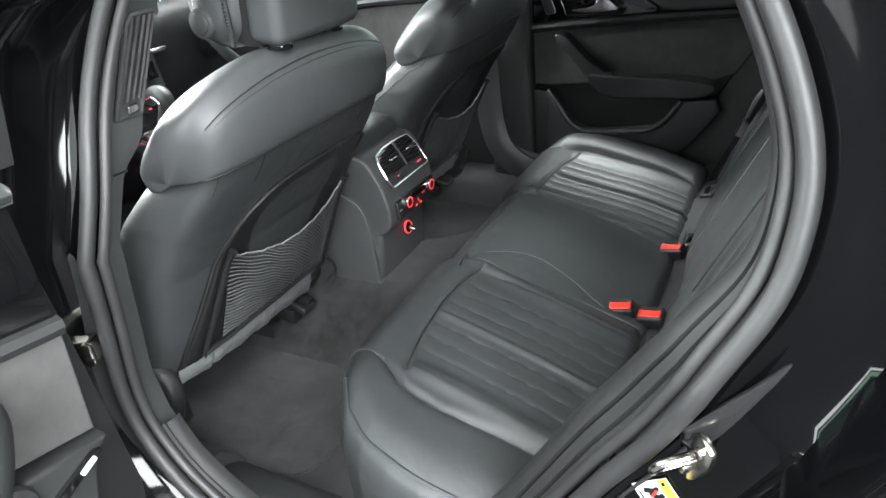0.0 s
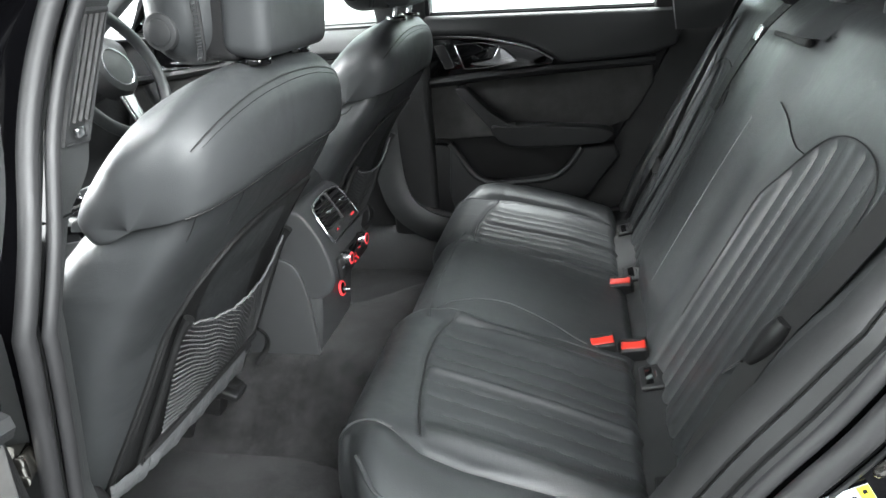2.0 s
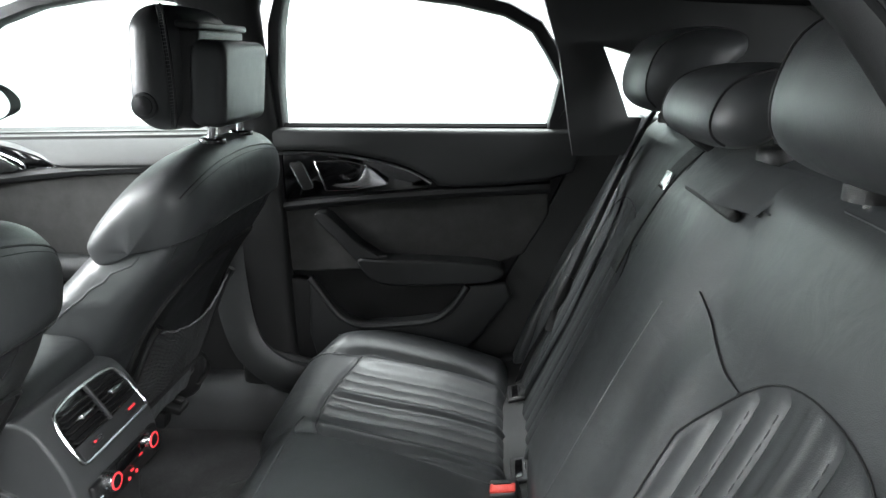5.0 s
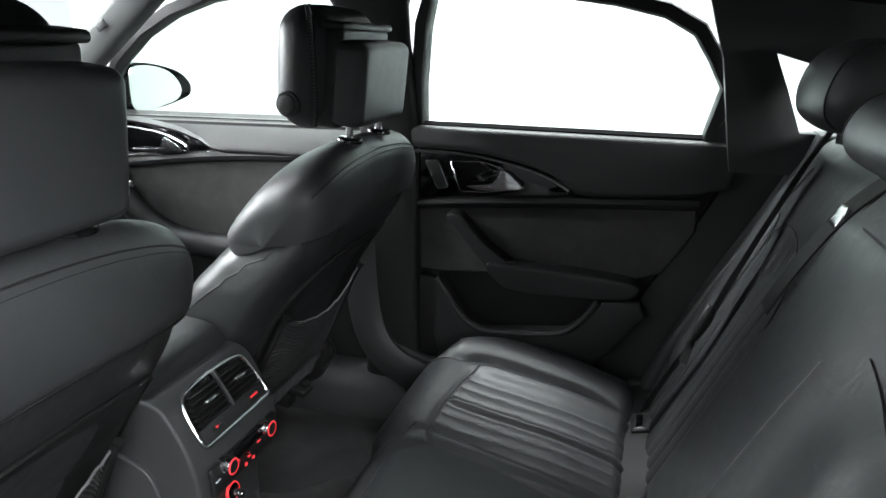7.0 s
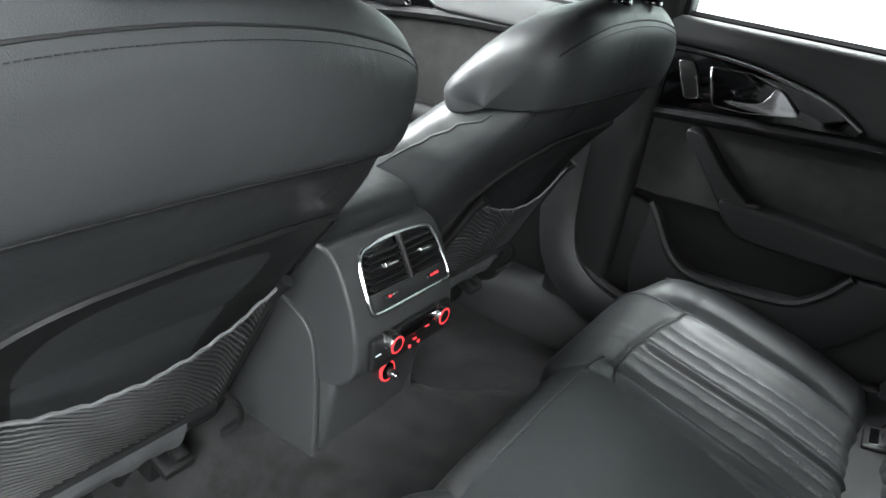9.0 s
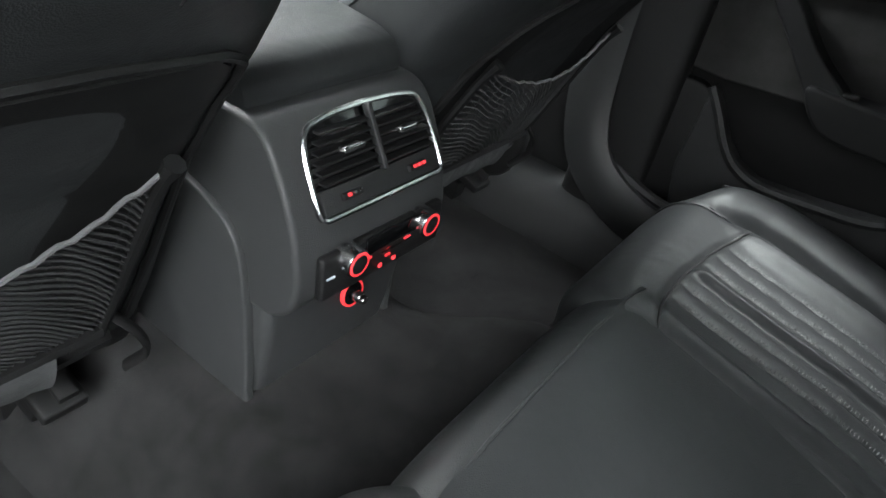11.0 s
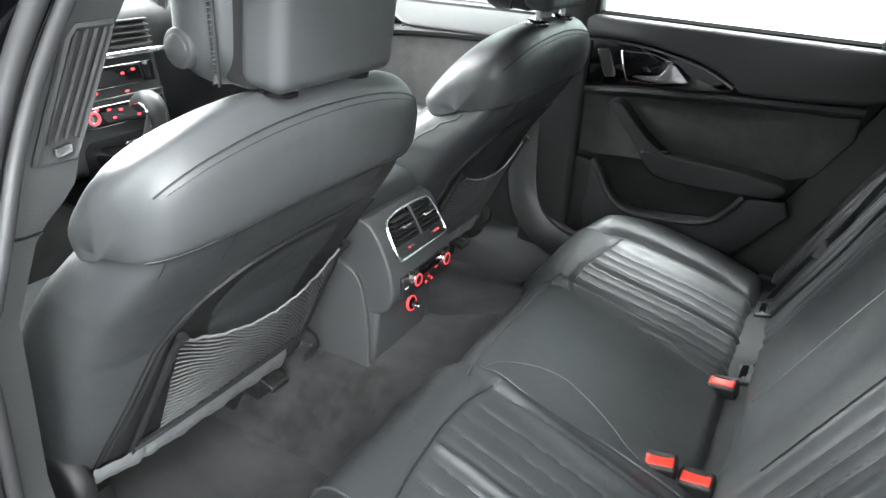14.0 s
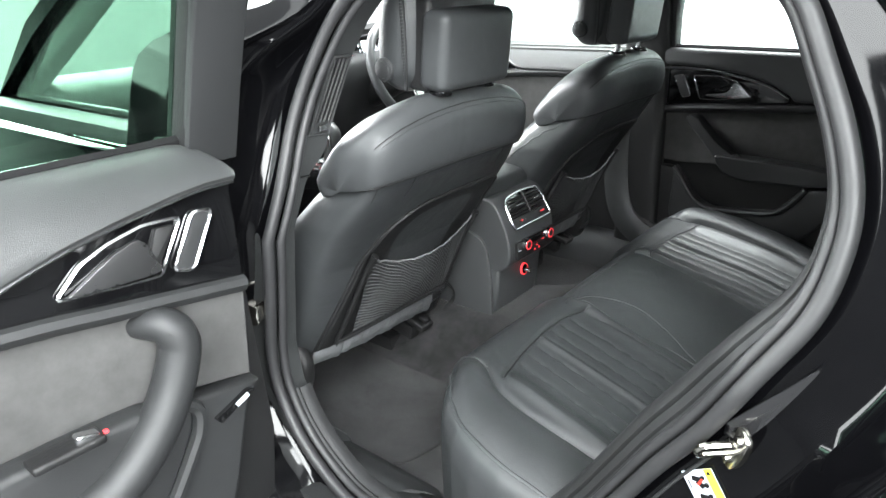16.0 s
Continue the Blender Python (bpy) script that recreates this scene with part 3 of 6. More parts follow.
def cushion_lift(x, v, top, s=-1):
    """Padding of an outer seat over the plain slope."""
    lift = 0.0
    line = bolster_line(x)
    if v > line:
        f = (v - line) / max(outer_edge(x) - line, 0.02)
        lift += top * 0.022 * math.sin(min(f, 1) ** 0.8 * math.pi * 0.86) - 0.010 * max(0, f - 0.55) ** 2 * 4
    # crest along the inner side, and its fall to the middle seat
    crest = crest_line(x, s)
    lift += top * 0.013 * math.exp(-((v - crest) / 0.020) ** 2) * smoothstep(0.18, 0.25, x)
    w = spread(x, v)
    q = (Q0 - w) / (Q0 - Q1)
    if -0.02 <= q <= 1.02:
        qq = min(max(q, 0), 1)
        front = insert_front(qq)
        inside = smoothstep(front, front + 0.020, x)
        lift += (0.0050 * channels(w) - 0.0060) * inside * smoothstep(0, 0.03, q) * smoothstep(0, 0.05, 1 - q)
        # the field is folded once along its middle
        lift += 0.0085 * math.exp(-((w - FOLD - 0.007) / 0.009) ** 2) * inside - 0.003 * math.exp(-((w - FOLD + 0.006) / 0.006) ** 2) * inside
        lift -= top * 0.0040 * math.exp(-((x - front) / 0.0045) ** 2)
    # outer crest of the field, which falls to the bolster's seam
    lift += top * 0.014 * math.exp(-((w - 0.524) / 0.020) ** 2) * smoothstep(0.20, 0.30, x)
    lift -= top * 0.0085 * math.exp(-((v - line) / 0.0085) ** 2) * smoothstep(0.19, 0.25, x)
    inner = 0.172 if s < 0 else 0.205
    edge = max(0.0, inner + 0.016 - v)
    lift -= edge * edge * 60 * top
    rear = max(0.0, x - 0.535)
    lift -= rear * rear * 40
    return lift


def corner(d, u):
    """How far the nose is rounded back beside the middle seat."""
    return 0.024 * (1 - min(1.0, max(0.0, d) / 0.045)) ** 2 * (1 - smoothstep(0.28, 0.48, u))


def outer_cushion(s):
    """One outer seat of the bench; s: which side."""
    inner = 0.172 if s < 0 else 0.205
    shift = MIRROR_SHIFT if s > 0 else 0.0
    rows = []
    for k in range(150):
        u = k / 149
        x, z = cushion_profile(u)
        top = smoothstep(0.26, 0.36, u)
        edge = outer_edge(x)
        row = []
        for j in range(171):
            v = inner + (edge - inner) * j / 170
            # the nose bends back towards the outer corner
            dy = max(0.0, v - 0.44)
            back = 0.9 * dy * dy * (1 - smoothstep(0.15, 0.34, u) * 0.9)
            row.append(Vector((x + back + corner(v - inner, u), s * v - shift, z + cushion_lift(x, v, top, s))))
        first = row[0]
        row = [first + Vector((0.004 * f, -s * 0.007 * math.sin(f * 1.57), -0.07 * f)) for f in (1.0, 0.6, 0.3, 0.1)] + row
        last = row[-1]
        for j in range(1, 13):
            f = j / 12
            out = edge + 0.030 * math.sin(min(1.0, f * 2.2) * math.pi / 2)
            row.append(Vector((last.x + 0.02 * f * (1 - top), s * out - shift, max(0.49, last.z - 0.006 * f - 0.20 * f ** 1.6))))
        rows.append(row)
    tail = [Vector((p.x + 0.012, p.y, p.z - 0.05)) for p in rows[-1]]
    rows.append(tail)
    return sheet(rows)


def middle_cushion():
    rows = []
    for k in range(90):
        u = k / 89
        row = []
        for j in range(60):
            v = -0.215 + 0.41 * j / 59
            x, z = cushion_profile(u)
            q = abs(v + 0.010) / 0.205
            x = x + (0.020 + 0.012 * q ** 4) * (1 - smoothstep(0.5, 0.9, u))
            z += 0.003 - 0.018 * q ** 4 * (u > 0.3) - 40 * max(0.0, x - 0.545) ** 2
            row.append((x, v, z))
        rows.append(row)
    rows.append([(p[0] + 0.01, p[1], p[2] - 0.05) for p in rows[-1]])
    return sheet(rows)


def middle_top(x, q):
    """Height of the middle cushion."""
    shift = (0.020 + 0.012 * q ** 4) * (1 - smoothstep(0.5, 0.9, 0.34 + 0.66 * (x - 0.02 - X_TOP) / (0.566 - X_TOP)))
    return cushion_top(x - shift) + 0.003 - 0.018 * q ** 4


bench = thing("rear_bench", (0.4, -0.01, FLOOR_Z), "black leather rear bench with channelled cushions and backrests", "car seat")
cushions = {s: part("cushion", outer_cushion(s), LEATHER, bench, "outer seat cushion with stitched channels") for s in (-1, 1)}
middle = part("middle_cushion", middle_cushion(), LEATHER, bench, "smooth raised middle seat cushion")


def seam_on_cushion(s, pts, r, name, mat, off=0.0):
    """A seam on an outer seat through (x, distance from the middle)."""
    shift = MIRROR_SHIFT if s > 0 else 0.0
    line = [Vector((p.x, s * p.y - shift, cushion_top(p.x) + cushion_lift(p.x, p.y, 1.0, s) + off)) for p in curve([(x, v, 0) for x, v in pts], 80)]
    return part(name, tube(line, r, 6), mat, cushions[s])


for s in (-1, 1):
    shift = MIRROR_SHIFT if s > 0 else 0.0
    seam_on_cushion(s, [(x, outer_edge(x) - 0.003) for x in (0.185, 0.20, 0.219, 0.24, 0.263, 0.30, 0.36, 0.44, 0.55)], 0.0030, "piping", LEATHER, 0.0)
    seam_on_cushion(s, [(insert_front(q) + 0.001, Q0 - q * (Q0 - Q1) + 0.022 * smoothstep(0.2, 0.55, insert_front(q)) - 0.011) for q in (-0.02, 0.05, 0.14, 0.28, 0.42, 0.57, 0.7, 0.8, 0.9, 0.98)], 0.0017, "insert_seam", SEAM, 0.0016)
    seam_on_cushion(s, [(x, bolster_line(x)) for x in (0.19, 0.205, 0.22, 0.24, 0.26, 0.30, 0.36, 0.42, 0.48, 0.535)], 0.0017, "bolster_seam", THREAD, 0.0012)
    for line in (0.473, 0.437, 0.401, 0.333, 0.298):
        marks = []
        for k in range(62):
            x = insert_front((Q0 - line) / (Q0 - Q1)) + 0.02 + 0.0045 * k
            if x > 0.53:
                break
            v = line + 0.022 * smoothstep(0.2, 0.55, x) - 0.011
            z = cushion_top(x) + cushion_lift(x, v + 0.004, 1.0, s)
            marks.append(tube([(x, s * (v + 0.001) - shift, z + 0.0002), (x + 0.0008, s * (v + 0.0070) - shift, z + 0.0008)], 0.0005, 3))
        part("stitching", join(*marks), TICK, cushions[s])
    run = []
    for k in range(60):
        u = 0.30 + 0.68 * k / 59
        x, z = cushion_profile(u)
        z -= 0.007 * max(0.0, 1 - k / 6)
        v = 0.1765 if s < 0 else 0.209
        run.append(Vector((x + corner(0.0045, u), s * v - shift, z + cushion_lift(x, v + 0.002, smoothstep(0.26, 0.36, u), s) + 0.001)))
    part("inner_piping", tube(run, 0.0024, 6), LEATHER_SMOOTH, cushions[s])
    # dark seam over the nose at the outer corner
    nose = []
    for k in range(30):
        u = 0.10 + 0.26 * k / 29
        x, z = cushion_profile(u)
        v = bolster_line(max(x, 0.15)) - 0.004
        dy = max(0.0, v - 0.44)
        nose.append(Vector((x + 0.9 * dy * dy * (1 - smoothstep(0.15, 0.34, u) * 0.9) - 0.0006, s * v - shift, z + 0.0008 + cushion_lift(x, v, smoothstep(0.26, 0.36, u), s))))
    part("nose_seam", tube(nose, 0.0022, 6), LEATHER_SMOOTH, cushions[s])
    if s < 0:
        arc = [(0.208, 0.168), (0.225, 0.140), (0.25, 0.120), (0.285, 0.101), (0.325, 0.095), (0.365, 0.106), (0.411, 0.126), (0.45, 0.148), (0.474, 0.156)]
        part("crescent_seam", tube([Vector((p.x, s * p.y - 0.01, middle_top(p.x, p.y / 0.205) + 0.0006)) for p in curve([(x, v, 0) for x, v in arc], 50)], 0.0013, 5), THREAD, middle)


part("front_piping", tube([Vector((NOSE_X + NOSE_R + 0.008 + 0.012 * (abs(v + 0.010) / 0.205) ** 4, v, cushion_top(X_TOP) + 0.0035 - 0.018 * (abs(v + 0.010) / 0.205) ** 4)) for v in (-0.160 + 0.285 * k / 40 for k in range(41))], 0.0022, 6), LEATHER_SMOOTH, middle)


def back_x(z):
    return 0.604 + 0.461 * (z - 0.677)


def arch_top(d):
    """Upper outline of the channelled field of a backrest, d outwards from its middle."""
    return lin(d, [(-0.16, 0.940), (-0.147, 0.972), (-0.127, 1.003), (-0.097, 1.040), (-0.072, 1.061), (-0.045, 1.076), (-0.01, 1.086), (0.026, 1.089), (0.06, 1.087), (0.09, 1.081), (0.112, 1.070), (0.128, 1.055), (0.136, 1.035)])


FIELD_IN, FIELD_OUT = -0.155, 0.135


def back_pad(d, z, y=0.0):
    """Padding of an outer backrest, d outwards from its middle."""
    depth = 0.020 * math.exp(-((d - 0.185) / 0.035) ** 2) * smoothstep(0.66, 0.8, z) * (1 - smoothstep(1.10, 1.2, z))
    depth += 0.013 * math.exp(-((d + 0.20) / 0.05) ** 2) * (1 - smoothstep(0.98, 1.08, z))
    depth += 0.006 * math.exp(-(d / 0.2) ** 2) * smoothstep(1.02, 1.12, z) * (1 - smoothstep(1.13, 1.22, z))
    if FIELD_IN < d < FIELD_OUT:
        top = arch_top(d)
        inside = (1 - smoothstep(top - 0.012, top, z)) * smoothstep(0, 0.010, min(d - FIELD_IN, FIELD_OUT - d))
        q = (d - FIELD_IN) / (FIELD_OUT - FIELD_IN)
        depth += (0.0070 * flutes(q, 7) - 0.0085) * inside + 0.0055 * math.exp(-((q - 4 / 7) / 0.03) ** 2) * inside
    depth -= 0.005 * math.exp(-((d - FIELD_OUT - 0.008) / 0.006) ** 2) * (1 - smoothstep(1.07, 1.10, z))
    return depth


def back_surface(u, v, y0, y1, c, sgn):
    if u < 0.84:
        z = 0.63 + (1.185 - 0.63) * u / 0.84
        x, n = back_x(z), 1.0
    else:
        a = (u - 0.84) / 0.16 * math.pi * 0.62
        z = 1.185 + 0.052 * math.sin(a)
        x = back_x(1.185) + 0.065 * (1 - math.cos(a)) + 0.02 * math.sin(a)
        n = max(0.0, 1 - a)
    end = min(v - y0, y1 - v)
    depth = -0.035 * (1 - smoothstep(0, 0.024, end)) ** 2 + n * back_pad((v - c) * sgn, z)
    if sgn < 0:
        depth += 0.027 * smoothstep(-0.13, 0.03, v) * smoothstep(0.64, 0.72, z) * (1 - 0.6 * smoothstep(1.14, 1.2, z))
    return Vector((x - depth * 0.91, v, z + depth * 0.42))


def bench_back(y0, y1, c, sgn, nv):
    """A part of the backrest between two distances across the car."""
    rows = [[back_surface(k / 119, y0 + (y1 - y0) * j / (nv - 1), y0, y1, c, sgn) for j in range(nv)] for k in range(120)]
    rows.append([p + Vector((0.06, 0, -0.02)) for p in rows[-1]])
    return sheet(rows)


WIDE = (-0.62, 0.200, -0.335, -1)
NARROW = (0.206, 0.62, 0.39, 1)
backs = {}
for key, tag, nv in ((WIDE, "wide part of the split backrest", 230), (NARROW, "narrow part of the split backrest", 130)):
    backs[key] = part("backrest", bench_back(*key, nv), LEATHER, bench, tag)


def seam_on_back(key, pts, r, name, mat, off=0.0015):
    """A seam on a backrest through (outwards from its middle, height)."""
    y0, y1, c, sgn = key
    line = [back_surface((p.y - 0.63) / 0.555 * 0.84, c + sgn * p.x, y0, y1, c, sgn) + Vector((-off, 0, 0)) for p in curve([(d, z, 0) for d, z in pts], 50)]
    return part(name, tube(line, r, 5), mat, backs[key])


for key in (WIDE, NARROW):
    rim = [(FIELD_IN + 0.001, 0.75), (FIELD_IN + 0.001, 0.86), (-0.153, 0.95)] + [(d, arch_top(d)) for d in (-0.147, -0.127, -0.097, -0.072, -0.045, -0.01, 0.026, 0.06, 0.09, 0.112, 0.128)] + [(0.135, 1.02), (0.136, 0.95), (0.136, 0.85), (0.136, 0.75)]
    seam_on_back(key, rim, 0.0011, "insert_seam", SEAM)
    seam_on_back(key, [(-0.097, arch_top(-0.097) + 0.001), (-0.130, 1.041), (-0.16, 1.047), (-0.20, 1.058), (-0.235, 1.068), (-0.268, 1.078)] if key is WIDE else [(-0.097, arch_top(-0.097) + 0.002), (-0.13, 1.046)], 0.0017, "pad_seam", LEATHER_SMOOTH, 0.0024)
    seam_on_back(key, [(0.146, 1.175), (0.147, 1.15), (0.150, 1.12), (0.153, 1.098), (0.144, 1.085), (0.141, 1.05), (0.143, 0.98), (0.147, 0.94), (0.150, 0.84)], 0.0017, "bolster_seam", THREAD, 0.0024)
    for k in range(1, 7):
        q = k / 7
        d = FIELD_IN + (FIELD_OUT - FIELD_IN) * q
        y0, y1, c, sgn = key
        for side in (-0.0045, 0.0045):
            line = [back_surface((z - 0.63) / 0.555 * 0.84, c + sgn * (d + side), y0, y1, c, sgn) + Vector((-0.0004, 0, 0)) for z in (arch_top(d) - 0.025 - 0.33 * j / 24 for j in range(25))]
            if k in (2, 3, 5, 6):
                marks = [tube([a, a + (b - a) * 0.6], 0.0006, 3) for m, (a, b) in enumerate(zip(line, line[1:]))]
                part("stitching", join(*marks), THREAD, backs[key])
seam_on_back(WIDE, [(-0.335, 0.72), (-0.335, 0.85), (-0.332, 0.95), (-0.325, 1.04)], 0.0012, "centre_seam", LEATHER_SMOOTH, 0.0002)
part("crest_seam", tube([back_surface(0.884 - 0.02 * (k / 24) ** 2, -0.21 - 0.24 * k / 24, *WIDE) + Vector((-0.001, 0, 0.001)) for k in range(25)], 0.0015, 5), LEATHER_SMOOTH, backs[WIDE])
seam_on_back(WIDE, [(-0.30, 1.176), (-0.27, 1.181), (-0.235, 1.183)], 0.0014, "top_seam", LEATHER_SMOOTH, 0.0014)


def rear_headrest(y, low, high, wide, label):
    """A head restraint whose front lip hangs down before its two posts."""
    rest = thing("rear_headrest", (0.86, y, 1.23), label, "headrest", "rear headrests")
    side = [(0.800, 0.04), (0.782, 0.20), (0.782, 0.48), (0.802, 0.80), (0.845, 0.97), (0.905, 1.0), (0.945, 0.90), (0.945, 0.70), (0.91, 0.52), (0.87, 0.36), (0.845, 0.12), (0.822, 0.0)]
    outline = smooth2([(x, low + (high - low) * f) for x, f in side], 44)
    n = len(outline)
    cx, cz = sum(p[0] for p in outline) / n, sum(p[1] for p in outline) / n
    rings = []
    for k in range(25):
        u = -1 + 2 * k / 24
        # the ends are round
        e = abs(u) ** 4
        shrink = (1 - e) ** 0.5 if e < 1 else 0.0
        shrink = 0.50 + 0.50 * shrink
        bow = 0.010 * (1 - u * u)
        rings.append([Vector((cx + (x - cx) * shrink - bow, y + wide / 2 * u, cz + (z - cz) * shrink)) for x, z in outline])
    part("pad", sheet(rings, True, False, True), LEATHER_SMOOTH, rest)
    for s in (-1, 1):
        k = 3 if s < 0 else 21
        ring = rings[k]
        part("piping", tube([p + (p - Vector((cx, p.y, cz))).normalized() * 0.0004 for p in ring[:30]], 0.0021, 5), SEAM, rest)
    for dy in (-0.085, 0.085):
        part("post", tube([(0.872, y + dy, 1.20), (0.872, y + dy, low + (high - low) * 0.6)], 0.0068, 12), CHROME, rest, "bright steel post")
        part("post_collar", disc((0.872, y + dy, 1.236), (0, 0, 1), 0.024, 0.022, 24, 0.008), PLASTIC, rest)
    return rest


rear_headrest(-0.305, 1.258, 1.40, 0.265, "black leather rear head restraint on the bench's outer backrest")
rear_headrest(0.075, 1.243, 1.340, 0.30, "low black leather middle head restraint on the bench")
rear_headrest(0.415, 1.258, 1.395, 0.27, "black leather rear head restraint on the bench's outer backrest")


def buckle(x, y, z, yaw):
    ob = thing("belt_buckle", (x, y, 0.63), "seat belt buckle with a red release button between cushion and backrest", "belt buckle", "rear belt buckles")
    m = pose(x, y, z, 14, -10, yaw)
    part("housing", soft_box((0.050, 0.036, 0.046), 0.006, 4, m @ pose(0, 0, -0.012)), PLASTIC, ob)
    part("release_button", soft_box((0.043, 0.019, 0.009), 0.0025, 3, m @ pose(0, -0.003, 0.0085)), RED, ob, "red release button")
    part("button_groove", soft_box((0.030, 0.0016, 0.002), 0.0006, 1, m @ pose(0, 0.004, 0.0136)), PLASTIC, ob)
    part("strap", ribbon([m @ Vector((0.0, 0, -0.035)), m @ Vector((0.03, 0, -0.055))], 0.04, 0.004, (0, 1, 0)), WEBBING, ob)
    return ob


buckle(0.503, -0.146, 0.669, 4)
buckle(0.559, -0.146, 0.662, -3)
buckle(0.551, 0.124, 0.662, -6)


def anchor_cover(y):
    ob = thing("child_seat_anchor", (0.60, y, 0.66), "black plastic child-seat anchor slot at the cushion's rear edge", "anchor cover", "child-seat anchors")
    m = pose(0.583, y, 0.652, 0, -14)
    part("bezel", soft_box((0.040, 0.070, 0.010), 0.004, 3, m), PLASTIC, ob)
    part("slot", soft_box((0.014, 0.050, 0.004), 0.0015, 2, m @ pose(-0.004, 0, 0.0042)), PIANO, ob)
    part("clip", tube([m @ Vector((0.008, -0.010, 0.006)), m @ Vector((0.008, 0.010, 0.006))], 0.0018, 6), CHROME, ob)
    return ob


for y in (0.479, 0.199, -0.225, -0.505):
    anchor_cover(y)
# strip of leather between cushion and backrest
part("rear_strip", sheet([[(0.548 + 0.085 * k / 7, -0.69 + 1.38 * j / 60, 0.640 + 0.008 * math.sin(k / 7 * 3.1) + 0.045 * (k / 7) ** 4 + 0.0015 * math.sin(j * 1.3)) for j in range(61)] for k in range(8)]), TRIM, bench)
for s in (-1, 1):
    side = [(0.57, 0.52), (0.575, 0.64), (0.62, 0.76), (0.70, 0.92), (0.775, 1.06), (0.83, 1.17), (0.85, 1.225), (1.02, 1.225), (1.02, 0.52)]
    lo, hi = (0.628, 0.70) if s > 0 else (-0.70, -0.628)
    part("side_bolster", prism(side, lo, hi, "y", 0.014, 4), LEATHER, bench, "padded panel beside the backrest")


# ---- centre console ----
CY = -0.02
console = thing("centre_console", (-0.2, CY, 0.60), "black centre console with rear vents, climate dials and socket", "car console")
body_prof = smooth2([(-0.13, 0.916), (-0.088, 0.918), (-0.064, 0.914), (-0.045, 0.897), (-0.020, 0.85), (-0.007, 0.80), (-0.010, 0.762), (-0.032, 0.738), (-0.07, 0.732), (-0.30, 0.72), (-0.55, 0.72), (-0.55, 0.90), (-0.30, 0.91)], 70)
housing = part("housing", prism(body_prof, CY - 0.104, CY + 0.106, "y", 0.020, 5), CONSOLE, console)
low_prof = [(-0.036, 0.76), (-0.046, 0.68), (-0.060, 0.60), (-0.62, 0.58), (-0.62, 0.80), (-0.10, 0.80)]
part("lower_panel", prism(low_prof, CY - 0.1015, CY + 0.1015, "y", 0.014, 4), CONSOLE, console)
for s in (-1, 1):
    cheek = smooth2([(-0.15, 0.832), (-0.105, 0.820), (-0.085, 0.808), (-0.072, 0.785), (-0.064, 0.745), (-0.060, 0.70), (-0.058, 0.63), (-0.075, 0.60), (-0.25, 0.60), (-0.60, 0.62), (-0.60, 0.84), (-0.30, 0.85)], 64)
    part("side_panel", prism(cheek, CY + s * 0.100, CY + s * 0.1115, "y", 0.003, 3), CONSOLE, console, "soft side panel with a raised edge")
lid = smooth2([(-0.50, 0.912), (-0.20, 0.912), (-0.098, 0.913), (-0.085, 0.920), (-0.089, 0.936), (-0.106, 0.949), (-0.15, 0.956), (-0.30, 0.964), (-0.50, 0.968), (-0.515, 0.94)], 60)
armrest = part("armrest", prism(lid, CY - 0.098, CY + 0.095, "y", 0.013, 5), LEATHER, console, "padded leather armrest lid")
for s in (-1, 1):
    edge = [(-0.090, 0.918), (-0.094, 0.934), (-0.110, 0.946), (-0.15, 0.953), (-0.30, 0.961), (-0.49, 0.965)]
    part("armrest_seam", tube(curve([(x, CY - 0.0015 + s * 0.0925, z) for x, z in edge], 40), 0.0020, 5), LEATHER_SMOOTH, armrest)
# the face leans back above the vents: u runs across, w along it upwards
FACE = pose(-0.0165, CY, 0.853, 0, -31)  # vents
FACE_LOW = pose(-0.0035, CY, 0.802, 0, -3)  # dials


def face(m, u, w, d=0.0):
    """A point on the console's face: u to the right seen from the rear seat's side, w up, d out of it."""
    return m @ Vector((d, u, w))


def face_outline(m, pts, r, d, steps=4):
    return [face(m, u, w, d) for u, w in round_poly(pts, r, steps)]


vent_shape = [(-0.083, -0.012), (0.083, -0.012), (0.082, 0.020), (0.079, 0.048), (0.071, 0.066), (0.040, 0.071), (0.0, 0.0725), (-0.040, 0.071), (-0.071, 0.066), (-0.079, 0.048), (-0.082, 0.020)]
vent_edge = face_outline(FACE, vent_shape, 0.010, 0.006)
vent = part("vent_unit", mesh_of(vent_edge, [tuple(range(len(vent_edge)))]), PIANO, console, "rear air vents in a chrome frame")
part("vent_frame", tube(face_outline(FACE, vent_shape, 0.010, 0.007), 0.0030, 8, True), CHROME, vent, "satin chrome frame")
part("vent_strip", soft_box((0.006, 0.156, 0.022), 0.002, 2, FACE @ pose(0.007, 0, 0.002)), SOFT, vent)
for s in (-1, 1):
    for k in range(6):
        w = 0.018 + 0.0082 * k
        wide = 0.073 - 0.0022 * max(0, k - 2) ** 1.4
        a, b = (0.004, wide)
        part("vent_slat", soft_box((0.010, b - a, 0.0026), 0.001, 2, FACE @ pose(0.009, s * (a + b) / 2, w, 0, 25)), PLASTIC, vent)
    part("vent_tab", soft_box((0.010, 0.026, 0.006), 0.002, 3, FACE @ pose(0.017, s * 0.036, 0.040, 0, 20)), CHROME, vent, "bright vent tab")
    part("vent_wheel", soft_box((0.006, 0.026, 0.007), 0.002, 2, FACE @ pose(0.011, s * 0.044, 0.002)), PLASTIC, vent)
    for k in range(3):
        part("wheel_mark", soft_box((0.002, 0.0042, 0.003), 0.0006, 2, FACE @ pose(0.0145, s * 0.044 + 0.0065 * (k - 1), 0.003)), GLOW_RED if s > 0 or k == 0 else CHROME, vent)
